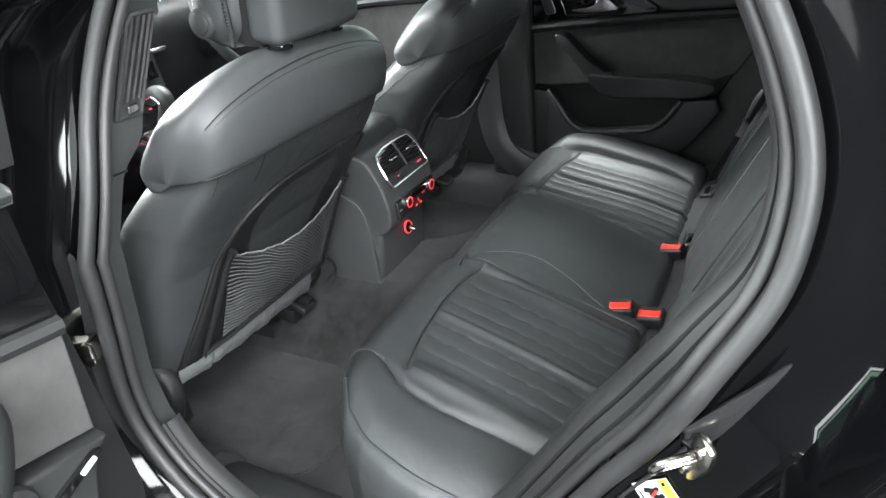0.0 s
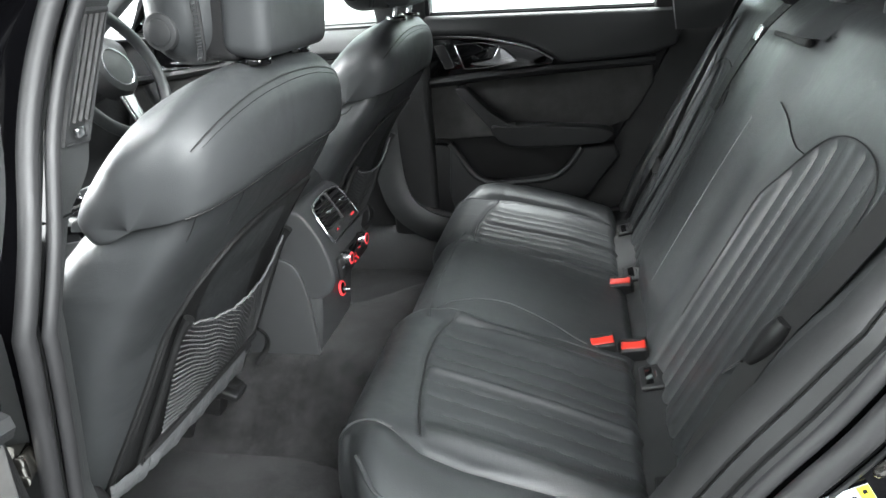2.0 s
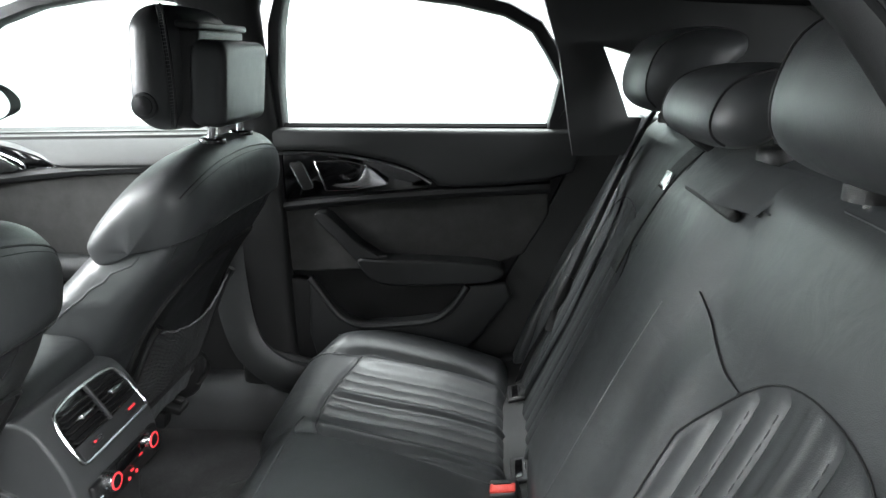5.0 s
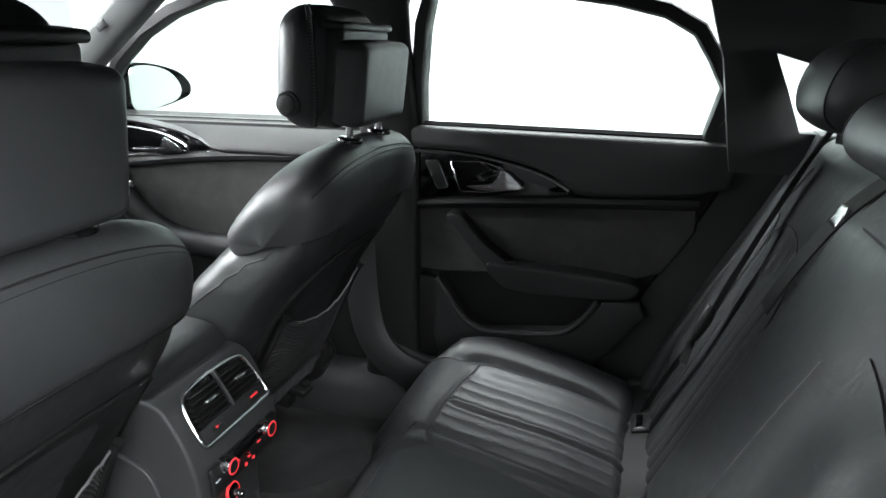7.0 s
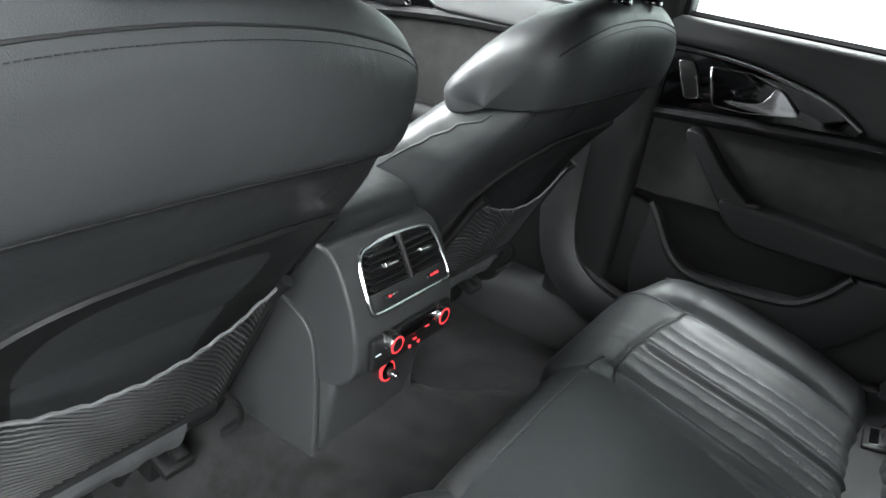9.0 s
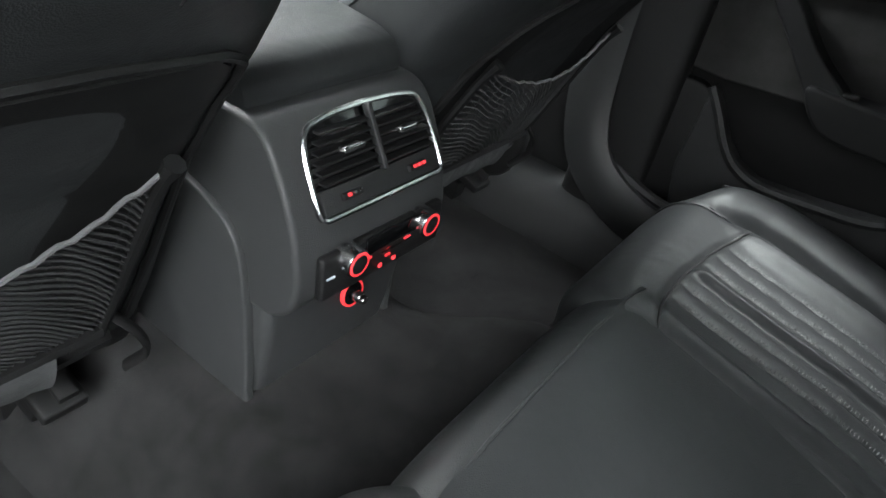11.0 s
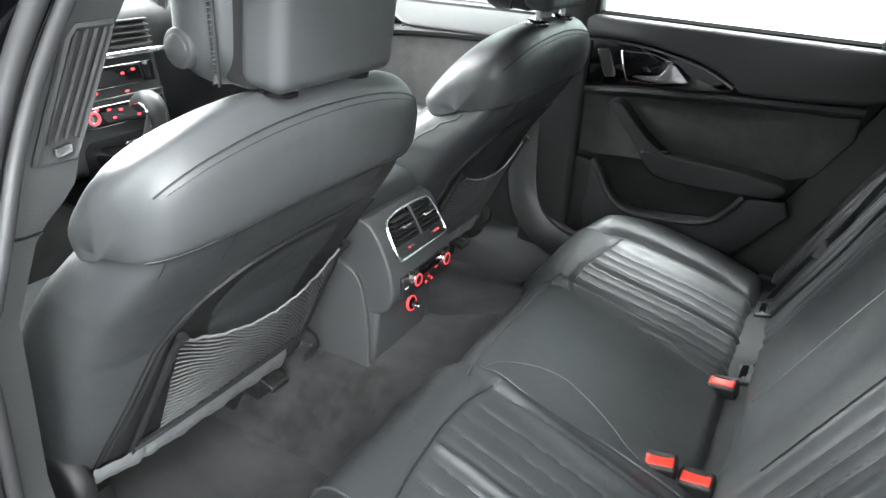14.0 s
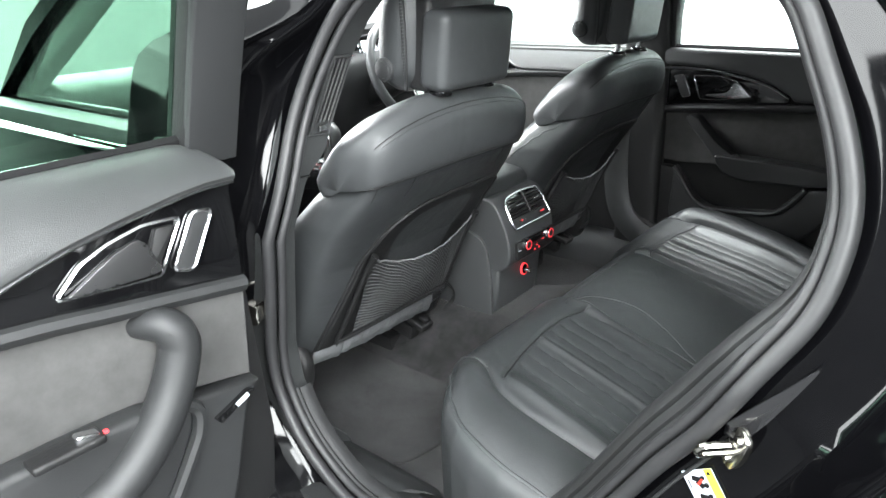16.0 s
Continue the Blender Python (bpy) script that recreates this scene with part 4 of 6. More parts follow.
part("vent_divider", soft_box((0.008, 0.006, 0.060), 0.002, 3, FACE @ pose(0.012, 0, 0.041)), SOFT, vent)
climate = part("climate_panel", soft_box((0.010, 0.170, 0.046), 0.004, 3, FACE_LOW @ pose(0.003, 0.0, -0.012)), PLASTIC, console, "rear climate control panel")
part("display", soft_box((0.004, 0.078, 0.018), 0.002, 2, FACE_LOW @ pose(0.010, 0.006, 0.004)), PIANO, climate)
part("display_line", soft_box((0.002, 0.046, 0.0012), 0.0004, 1, FACE_LOW @ pose(0.0115, 0.010, -0.010)), CHROME, climate)
for s in (-1, 1):
    c = face(FACE_LOW, s * 0.052, 0.0, 0.010)
    dial = part("dial", disc(c, (1, 0, 0), 0.0145, 0.020, 28, 0.003), CHROME, climate, "knurled chrome dial")
    part("dial_glow", disc(c + Vector((0.0085, 0, 0)), (1, 0, 0), 0.0122, 0.004, 32, 0.0005, 0.0100), GLOW_RED, dial, "red lit ring")
    part("dial_cap", disc(c + Vector((0.0090, 0, 0)), (1, 0, 0), 0.0096, 0.004, 24, 0.001), PLASTIC, dial)
for u, w, wide, tall in ((-0.028, -0.010, 0.012, 0.003), (0.000, -0.012, 0.008, 0.003), (0.000, -0.018, 0.009, 0.003), (0.028, -0.010, 0.012, 0.003), (-0.010, -0.026, 0.006, 0.006), (0.010, -0.026, 0.006, 0.006)):
    part("lit_mark", soft_box((0.002, wide * 0.75, tall * 0.7), 0.0006, 1, FACE_LOW @ pose(0.0095, u, w)), GLOW_RED, climate, "red lit button mark")
part("side_mark", soft_box((0.002, 0.010, 0.0016), 0.0004, 1, FACE_LOW @ pose(0.009, -0.076, -0.010)), WHITE, climate)
sock = Vector((-0.037, -0.010, 0.704))
socket = part("power_socket", disc(sock, (1, 0, 0.12), 0.0160, 0.004, 32, 0.0008, 0.0136), GLOW_RED, console, "red lit power socket ring")
part("socket_plug", join(disc(sock + Vector((0.005, 0.004, -0.004)), (1, 0.1, 0.0), 0.0068, 0.012, 20, 0.002), disc(sock + Vector((0.012, 0.0045, -0.0045)), (1, 0.1, 0), 0.0056, 0.008, 20, 0.002)), CHROME, socket, "small chrome plug")
part("socket_well", disc(sock + Vector((0.0, 0, 0)), (1, 0, 0.12), 0.0137, 0.004, 28, 0.0005), PIANO, socket)

# ---- carpet, mats and tunnel ----
carpet_rows = []
for k in range(40):
    x = -1.3 + 1.5 * k / 39
    row = []
    for j in range(61):
        y = -0.72 + 1.44 * j / 60
        d = abs(y - CY) - (0.13 if y > CY else 0.04) * smoothstep(-0.06, 0.12, x)
        z = FLOOR_Z + (0.615 - FLOOR_Z) * (1 - smoothstep(0.10, 0.30, d))
        z += 0.10 * smoothstep(0.64, 0.72, abs(y)) * 0.6
        z += 0.06 * smoothstep(0.08, 0.20, x) * smoothstep(0.15, 0.25, d)
        row.append((x, y, z + 0.002 * noise.noise((x * 14, y * 14, 0)) + 0.003 * noise.noise((x * 4, y * 4, 3))))
    carpet_rows.append(row)
tagged(part("car_carpet", sheet(carpet_rows), CARPET, None, "dark grey car carpet with a raised centre tunnel"), category="carpet")
for y0, y1, tag in ((-0.60, -0.262, "dark fitted mat on the footwell floor behind the passenger seat"), (0.222, 0.59, "dark fitted mat on the footwell floor behind the driver's seat")):
    shape = round_poly([(-0.62, y0), (0.03, y0), (0.06, (y0 + y1) / 2), (0.03, y1), (-0.62, y1)], 0.06, 5)
    mat = prism(shape, FLOOR_Z + 0.001, FLOOR_Z + 0.009, "z", 0.004, 2)
    tagged(part("floor_mat", mat, MAT_PILE, None, tag), category="mat", group="floor mats")


# ---- doors ----
def lean(z, y=0.69):
    """Distance of the side windows from the middle of the car at a height."""
    return y - 0.36 * max(0.0, z - 1.2)


def window_sweep(outline, width, thick, y, out=0.02):
    """A window's frame round an outline (x, z)."""
    n = len(outline)
    rings = []
    cx, cz = sum(p[0] for p in outline) / n, sum(p[1] for p in outline) / n
    for k, (x, z) in enumerate(outline):
        a, b = outline[k - 1], outline[(k + 1) % n]
        t = Vector((b[0] - a[0], b[1] - a[1])).normalized()
        nx, nz = t.y, -t.x
        if (x - cx) * nx + (z - cz) * nz < 0:
            nx, nz = -nx, -nz
        rings.append([Vector((x + nx * d, lean(z, y) + e, z + nz * d)) for d, e in ((0, 0.008), (0.004, 0), (width - 0.004, 0), (width, 0.006), (width, thick), (0, thick))])
    return sheet(rings, True, True)


def pane(outline, y, thick=0.004):
    pts = [Vector((x, lean(z, y), z)) for x, z in outline]
    n = len(pts)
    both = pts + [p + Vector((0, thick, 0)) for p in pts]
    return mesh_of(both, [tuple(range(n)), tuple(range(n, 2 * n))] + [(k, (k + 1) % n, n + (k + 1) % n, n + k) for k in range(n)])


REAR_WINDOW = [(0.048, 1.19), (0.060, 1.30), (0.085, 1.42), (0.105, 1.478), (0.20, 1.486), (0.33, 1.474), (0.46, 1.455), (0.555, 1.432), (0.612, 1.40), (0.645, 1.35), (0.672, 1.30), (0.660, 1.245), (0.648, 1.19)]
OPEN_WINDOW = [(0.056, 1.205), (0.052, 1.30), (0.048, 1.42), (0.060, 1.478)] + REAR_WINDOW[4:-1] + [(0.648, 1.205)]
OPEN_ARC = [(0.021, 1.177), (0.07, 1.177), (0.121, 1.171), (0.202, 1.157), (0.274, 1.141), (0.341, 1.120), (0.42, 1.090)]
ARC = [(0.005, 1.152), (0.075, 1.154), (0.145, 1.151), (0.20, 1.145), (0.25, 1.135), (0.30, 1.124), (0.345, 1.108), (0.39, 1.082)]


def rear_door(m, base, label):
    """The rear door with its trim, drawn as the closed far door and set by a matrix."""
    door = thing("rear_door", base, label, "car door", "rear doors")

    def piece(name, bm, mat, parent=None, tag="", smooth=True):
        bm.transform(m)
        return part(name, bm, mat, parent or door, tag, smooth)

    # the open door is seen from above, so its sill shows in full depth
    deep = 0.055 if m.translation.length else 0.0
    lip = 0.036 if deep else 0.0
    shell = [(-0.03 + lip, 0.56), (-0.05 + lip, 0.70), (-0.035 + lip, 1.0), (-0.02 + lip, 1.195), (0.73, 1.19), (0.735, 1.10), (0.69, 1.0), (0.62, 0.86), (0.54, 0.74), (0.45, 0.62), (0.36, 0.555), (0.1, 0.54)]
    piece("door_shell", prism(shell, 0.716, 0.80, "y", 0.008), PLASTIC)
    skin = [(-0.05, 0.42), (-0.06, 1.19), (0.76, 1.19), (0.76, 1.05), (0.70, 0.92), (0.60, 0.74), (0.47, 0.55), (0.42, 0.42)]
    piece("outer_skin", prism(skin, 0.81, 0.86, "y", 0.015), PAINT, None, "gloss black outer panel")
    arc = OPEN_ARC if deep else ARC
    if deep:
        # the shoulder slopes up to the glass and is rounded off at the front
        rows = []
        for k in range(64):
            f = k / 63
            x = 0.021 + 0.70 * f ** 1.5
            foot = max(1.066, lin(x, OPEN_ARC)) if x < 0.42 else 1.09 - 0.024 * smoothstep(0.42, 0.5, x)
            turn = min(1.0, (x - 0.021) / 0.075)
            depth = 0.105 * math.sqrt(max(0.0, 1 - (1 - turn) ** 2))
            crest = 1.190 + 0.042 * math.sqrt(max(0.0, 1 - (1 - turn) ** 2))
            row = [(x, 0.716, foot - 0.006), (x, 0.676, foot - 0.004), (x, 0.668, foot + 0.002)]
            for j in range(14):
                g = j / 13
                row.append((x, 0.667 + depth * g, foot + 0.006 + (crest - foot - 0.006) * math.sin(g * math.pi / 2) ** 0.8))
            rows.append(row + [(x, 0.672 + depth, crest - 0.008), (x, 0.716, foot + 0.01)])
        piece("door_shoulder", sheet(rows, True, False, True), SOFT_PALE, None, "broad soft grained upper door panel")
        inlay = [(x, z - 0.001) for x, z in arc] + [(0.42, 1.070), (0.349, 1.060), (0.218, 1.040), (0.021, 1.008)]
        oval = round_poly([(0.057, 1.139), (0.089, 1.142), (0.130, 1.066), (0.098, 1.058)], 0.010, 4)
        bezel = round_poly([(0.107, 1.140), (0.162, 1.143), (0.210, 1.132), (0.250, 1.115), (0.287, 1.079), (0.215, 1.071), (0.148, 1.066)], 0.008, 3)
    else:
        shoulder = [(-0.005, 1.208)] + [(0.08 * k, 1.208 - 0.0135 * k / 9) for k in range(1, 10)] + [(0.725, 1.15), (0.712, 1.10), (0.649, 1.078), (0.55, 1.070), (0.45, 1.066), (0.402, 1.070)] + [(max(x, 0.0), z + 0.002) for x, z in ARC[::-1]] + [(-0.008, 1.17)]
        piece("door_shoulder", prism(shoulder, 0.670, 0.716, "y", 0.014, 4), SOFT_PALE, None, "soft grained upper door panel")
        inlay = [(max(x, 0.0), z - 0.001) for x, z in ARC] + [(0.385, 1.064), (0.30, 1.057), (0.20, 1.050), (0.10, 1.043), (0.0, 1.036)]
        oval = round_poly([(0.056, 1.126), (0.086, 1.130), (0.112, 1.066), (0.086, 1.061)], 0.008, 3)
        bezel = round_poly([(0.116, 1.128), (0.19, 1.130), (0.245, 1.116), (0.290, 1.076), (0.20, 1.061), (0.140, 1.060)], 0.008, 3)
    decor = piece("inlay", prism(inlay, 0.688, 0.714, "y", 0.002), PIANO, None, "gloss black inlay")
    piece("chrome_strip", tube(curve([(x, 0.674, z - 0.004) for x, z in arc], 30), 0.0028 if deep else 0.0042, 6), CHROME, decor, "curved chrome strip")
    piece("speaker_oval", prism(oval, 0.683, 0.692, "y", 0.003), SOFT if deep else PLASTIC, decor)
    piece("oval_frame", tube([(x, 0.683, z) for x, z in oval], 0.0030 if deep else 0.0014, 5, True), CHROME, decor)
    piece("handle_well", prism(bezel, 0.685, 0.690, "y", 0.002), PIANO, decor)
    piece("handle_frame", tube([(x, 0.683, z) for x, z in bezel], 0.0030 if deep else 0.0014, 5, True), CHROME, decor)
    lever = [(0.160, 1.076), (0.215, 1.084), (0.232, 1.098), (0.240, 1.114), (0.254, 1.112), (0.270, 1.098), (0.287, 1.078), (0.25, 1.072), (0.20, 1.069)]
    if deep:
        # broad satin lever: a bright upright wedge and a flat blade that tapers rearwards
        blade = smooth2([(0.150, 1.082), (0.168, 1.124), (0.195, 1.122), (0.225, 1.108), (0.262, 1.086), (0.270, 1.079), (0.215, 1.075), (0.160, 1.074)], 44)
        piece("door_handle", prism(blade, 0.676, 0.684, "y", 0.004, 3), LEVER, decor, "satin grey door handle")
        wedge = round_poly([(0.119, 1.133), (0.146, 1.135), (0.170, 1.075), (0.156, 1.071)], 0.004, 3)
        piece("handle_base", prism(wedge, 0.678, 0.686, "y", 0.003), PLASTIC, decor)
        piece("ledge", tube(curve([(0.021, 0.690, 1.006), (0.12, 0.690, 1.020), (0.22, 0.690, 1.034), (0.35, 0.690, 1.052), (0.66, 0.692, 1.078)], 24), 0.015, 8, flat=0.9), SOFT)
    else:
        piece("door_handle", prism(smooth2(lever, 40), 0.664, 0.680, "y", 0.005, 3), CHROME, decor, "satin chrome door handle")
        piece("ledge", tube(curve([(-0.012, 0.690, 1.018), (0.10, 0.690, 1.028), (0.25, 0.690, 1.040), (0.45, 0.690, 1.052), (0.66, 0.692, 1.062)], 24), 0.014, 8, flat=0.9), SOFT)
    if deep:
        insert = [(0.016, 0.998), (0.22, 1.025), (0.45, 1.048), (0.655, 1.06), (0.66, 1.0), (0.60, 0.92), (0.50, 0.89), (0.36, 0.886), (0.218, 0.881), (0.132, 0.864), (0.028, 0.842)]
    else:
        insert = [(0.0, 1.010), (0.2, 1.025), (0.45, 1.042), (0.655, 1.05), (0.66, 1.0), (0.60, 0.90), (0.50, 0.865), (0.25, 0.865), (0.09, 0.855), (-0.005, 0.862)]
    piece("suede_insert", prism(insert, 0.697, 0.718, "y", 0.006, 3), SUEDE, None, "grey suede-like door insert")
    if deep:
        rest = piece("armrest", prism(smooth2([(0.20, 0.878), (0.28, 0.892), (0.40, 0.892), (0.52, 0.884), (0.58, 0.872), (0.56, 0.84), (0.45, 0.800), (0.33, 0.795), (0.25, 0.815)], 50), 0.655, 0.700, "y", 0.014, 4), SOFT, None, "padded armrest")
        hook = curve([(0.192, 0.702, 0.998), (0.182, 0.682, 1.002), (0.168, 0.668, 1.000), (0.156, 0.660, 0.982), (0.158, 0.658, 0.955), (0.186, 0.655, 0.896), (0.235, 0.652, 0.838), (0.30, 0.652, 0.796), (0.40, 0.655, 0.775)], 40)
        piece("pull_handle", tube(hook, lambda f: 0.017 + 0.010 * min(1.0, f * 3) + 0.006 * f, 14), SOFT, rest, "hooked pull handle")
        piece("handle_seam", tube([p + Vector((0.012, -0.024, 0.006)) for p in hook[12:34]], 0.0012, 5), SEAM, rest)
        piece("switch_plate", soft_box((0.09, 0.035, 0.012), 0.004, 3, pose(0.33, 0.648, 0.897)), PLASTIC, rest)
        piece("window_switch", soft_box((0.03, 0.018, 0.012), 0.004, 3, pose(0.305, 0.645, 0.905, 0, -15)), CHROME, rest)
        piece("switch_light", soft_box((0.006, 0.006, 0.004), 0.001, 1, pose(0.282, 0.641, 0.902)), GLOW_RED, rest)
    else:
        pad = smooth2([(0.215, 0.902), (0.27, 0.903), (0.40, 0.900), (0.50, 0.893), (0.545, 0.884), (0.556, 0.872), (0.540, 0.855), (0.51, 0.846), (0.40, 0.840), (0.28, 0.840), (0.235, 0.862)], 60)
        rest = piece("armrest", prism(pad, 0.640, 0.700, "y", 0.016, 5), SOFT, None, "padded armrest")
        arm = smooth2([(0.118, 1.012), (0.146, 1.010), (0.172, 0.985), (0.215, 0.942), (0.262, 0.908), (0.30, 0.880), (0.27, 0.846), (0.235, 0.864), (0.200, 0.905), (0.160, 0.952), (0.124, 0.990)], 60)
        piece("pull_handle", prism(arm, 0.650, 0.700, "y", 0.012, 5), SOFT, rest, "slanting pull handle")
        piece("window_switch", soft_box((0.022, 0.014, 0.008), 0.003, 3, pose(0.272, 0.655, 0.906, 0, -10)), PLASTIC, rest)
    if deep:
        lower = [(0.026, 0.838), (0.132, 0.858), (0.24, 0.872), (0.56, 0.86), (0.575, 0.80), (0.50, 0.70), (0.40, 0.60), (0.13, 0.585), (0.096, 0.66), (0.072, 0.74), (0.050, 0.815)]
    else:
        lower = [(0.086, 0.846), (0.108, 0.82), (0.142, 0.768), (0.170, 0.742), (0.207, 0.727), (0.30, 0.733), (0.397, 0.746), (0.435, 0.78), (0.469, 0.828), (0.56, 0.835), (0.575, 0.80), (0.50, 0.70), (0.40, 0.60), (0.10, 0.585), (0.075, 0.70)]
    piece("lower_panel", prism(lower, 0.676, 0.716, "y", 0.008, 3), SOFT)
    if deep:
        rimline = curve([(0.20, 0.678, 0.868), (0.165, 0.670, 0.866), (0.144, 0.668, 0.848), (0.146, 0.667, 0.818), (0.160, 0.667, 0.790), (0.204, 0.667, 0.722), (0.25, 0.668, 0.66)], 40)
        strip = round_poly([(0.042, 0.832), (0.055, 0.836), (0.118, 0.812), (0.108, 0.800)], 0.004, 3)
        trim = piece("lamp_strip", prism(strip, 0.668, 0.678, "y", 0.002), PIANO)
        piece("courtesy_lamp", soft_box((0.026, 0.004, 0.009), 0.002, 2, pose(0.068, 0.6675, 0.824, 0, 22)), WHITE, trim, "small white lamp cover")
    else:
        rimline = curve([(0.086, 0.676, 0.846), (0.112, 0.672, 0.812), (0.142, 0.670, 0.768), (0.170, 0.668, 0.742), (0.215, 0.667, 0.727), (0.30, 0.666, 0.732), (0.385, 0.667, 0.744), (0.43, 0.669, 0.775), (0.469, 0.674, 0.828)], 40)
    piece("pocket_rim", tube(rimline, 0.011 if deep else 0.0095, 8), SOFT, None, "rim of the map pocket")
    if not deep:
        grille = round_poly([(-0.028, 0.842), (0.080, 0.845), (0.130, 0.765), (0.10, 0.64), (0.05, 0.615), (-0.02, 0.655), (-0.044, 0.755)], 0.03, 5)
        piece("speaker_grille", prism(grille, 0.684, 0.712, "y", 0.006, 3), PLASTIC, None, "black perforated speaker cover")
        piece("speaker_badge", soft_box((0.05, 0.003, 0.005), 0.001, 1, pose(0.005, 0.683, 0.838)), CHROME)
    # window
    window = OPEN_WINDOW if deep else REAR_WINDOW
    frame_ob = piece("window_frame", window_sweep(window, 0.030, 0.045, 0.692 + deep), PLASTIC)
    tri = [(0.652, 1.192), (0.676, 1.30), (0.70, 1.24), (0.735, 1.168)]
    piece("window_corner", prism(tri, 0.682 + deep, 0.72 + deep, "y", 0.003), PLASTIC, frame_ob)
    if deep:
        post = [(-0.030, 1.19), (-0.032, 1.30), (-0.034, 1.42), (-0.005, 1.50), (0.10, 1.512), (0.075, 1.478), (0.046, 1.42), (0.050, 1.30), (0.054, 1.19)]
        bars = prism(post, 0.0, 0.020, "y", 0.004)
        for v in bars.verts:
            v.co.y += lean(v.co.z, 0.680 + deep)
        piece("window_post", bars, SOFT, frame_ob, "broad dark window post")
    glass = piece("window_pane", pane(window, 0.722 + deep), GLASS_GREEN if m.translation.length else GLASS, frame_ob, "green-tinted window glass", smooth=False)
    glass.visible_shadow = False
    piece("belt_seal", tube([(0.03 + 0.65 * k / 12, 0.700 + deep, 1.207 + 0.4 * deep - 0.010 * k / 12) for k in range(13)], 0.010, 6), HEADLINER, frame_ob)
    return door


rear_door(Matrix.Identity(4), (0.3, 0.72, 0.55), "closed rear car door with black leather trim, chrome strip and tinted window")
HINGE = Vector((-0.06, -0.83, 0))
OPEN = Matrix.Translation((-0.128, -0.770, -0.022)) @ Matrix.Rotation(radians(-91), 4, "Z") @ Matrix.Translation(-HINGE) @ Matrix.Translation((0, -0.03, 0)) @ Matrix.Scale(-1, 4, (0, 1, 0))
rear_door(OPEN, (0.0, -1.1, 0.55), "wide open rear car door with grey suede insert and chrome handle")

# far front door
front_door = thing("front_door", (-0.55, 0.74, 0.55), "closed driver's door with chrome trim and grey suede insert", "car door")
part("door_shell", prism([(-1.05, 0.55), (-1.05, 1.19), (-0.11, 1.19), (-0.10, 0.9), (-0.12, 0.55)], 0.745, 0.83, "y", 0.01), PLASTIC, front_door)
shoulder_foot = [(-1.05, 1.190), (-0.80, 1.189), (-0.72, 1.180), (-0.64, 1.167), (-0.57, 1.144), (-0.535, 1.124), (-0.50, 1.118), (-0.27, 1.117), (-0.115, 1.118)]
shoulder_rows = []
for k in range(50):
    x = -1.05 + 0.935 * k / 49
    low = lin(x, shoulder_foot)
    row = [(x, 0.745, low - 0.004), (x, 0.708, low - 0.004), (x, 0.703, low + 0.002)]
    for j in range(12):
        f = j / 11
        z = low + 0.004 + (1.208 - low - 0.004) * f
        row.append((x, 0.702 + 0.075 * max(0.0, (z - 1.118) / 0.09) ** 1.5, z))
    shoulder_rows.append(row + [(x, 0.792, 1.206), (x, 0.80, 1.19)])
part("door_shoulder", sheet(shoulder_rows, False, False), SOFT_PALE, front_door, "soft grained upper door panel sloping to the window")
FARC = [(-0.86, 1.188), (-0.80, 1.186), (-0.72, 1.176), (-0.64, 1.162), (-0.57, 1.138), (-0.535, 1.117), (-0.60, 1.104), (-0.70, 1.097), (-0.86, 1.09)]
fin = part("inlay", prism(FARC, 0.722, 0.746, "y", 0.002), PIANO, front_door, "gloss black inlay")
part("chrome_strip", tube(curve([(x, 0.716, z) for x, z in FARC], 40), 0.0042, 6), CHROME, fin, "curved chrome strip")
part("door_handle", prism(smooth2([(-0.78, 1.115), (-0.70, 1.118), (-0.68, 1.145), (-0.66, 1.143), (-0.625, 1.112), (-0.70, 1.105)], 36), 0.70, 0.716, "y", 0.005, 3), CHROME, fin, "satin chrome door handle")
part("handle_frame", tube([(x, 0.718, z) for x, z in smooth2([(-0.83, 1.165), (-0.72, 1.16), (-0.65, 1.14), (-0.62, 1.112), (-0.72, 1.10), (-0.83, 1.10)], 36)], 0.0026, 5, True), CHROME, fin)
part("ledge", tube(curve([(-0.95, 0.722, 1.062), (-0.79, 0.720, 1.077), (-0.50, 0.720, 1.106), (-0.12, 0.722, 1.118)], 20), 0.014, 8), SOFT, front_door)
part("suede_insert", prism([(-0.95, 1.05), (-0.79, 1.066), (-0.50, 1.092), (-0.12, 1.104), (-0.12, 0.86), (-0.95, 0.86)], 0.728, 0.75, "y", 0.006, 3), SUEDE, front_door, "grey suede-like door insert")
part("armrest", tube(curve([(-0.86, 0.71, 1.05), (-0.835, 0.70, 1.0), (-0.78, 0.69, 0.94), (-0.70, 0.68, 0.893), (-0.6, 0.675, 0.875), (-0.4, 0.675, 0.872), (-0.2, 0.68, 0.875)], 24), 0.034, 12), SOFT, front_door, "padded armrest")
part("mirror_switch", disc((-0.80, 0.69, 1.016), (0.3, -1, 0.2), 0.012, 0.014, 18, 0.003), CHROME, front_door, "small chrome mirror switch")
FRONT_WINDOW = [(-0.95, 1.20), (-0.80, 1.335), (-0.70, 1.40), (-0.593, 1.447), (-0.48, 1.478), (-0.36, 1.492), (-0.20, 1.488), (-0.135, 1.475), (-0.115, 1.44), (-0.118, 1.32), (-0.12, 1.20)]
ff = part("window_frame", window_sweep(FRONT_WINDOW, 0.03, 0.045, 0.760), PLASTIC, front_door)
g = part("window_pane", pane(FRONT_WINDOW, 0.790), GLASS_CLEAR, ff, "lightly tinted window glass", smooth=False)
g.visible_shadow = False
mirror = thing("door_mirror", (-0.93, 0.90, 1.21), "black exterior mirror on the driver's door", "car mirror")


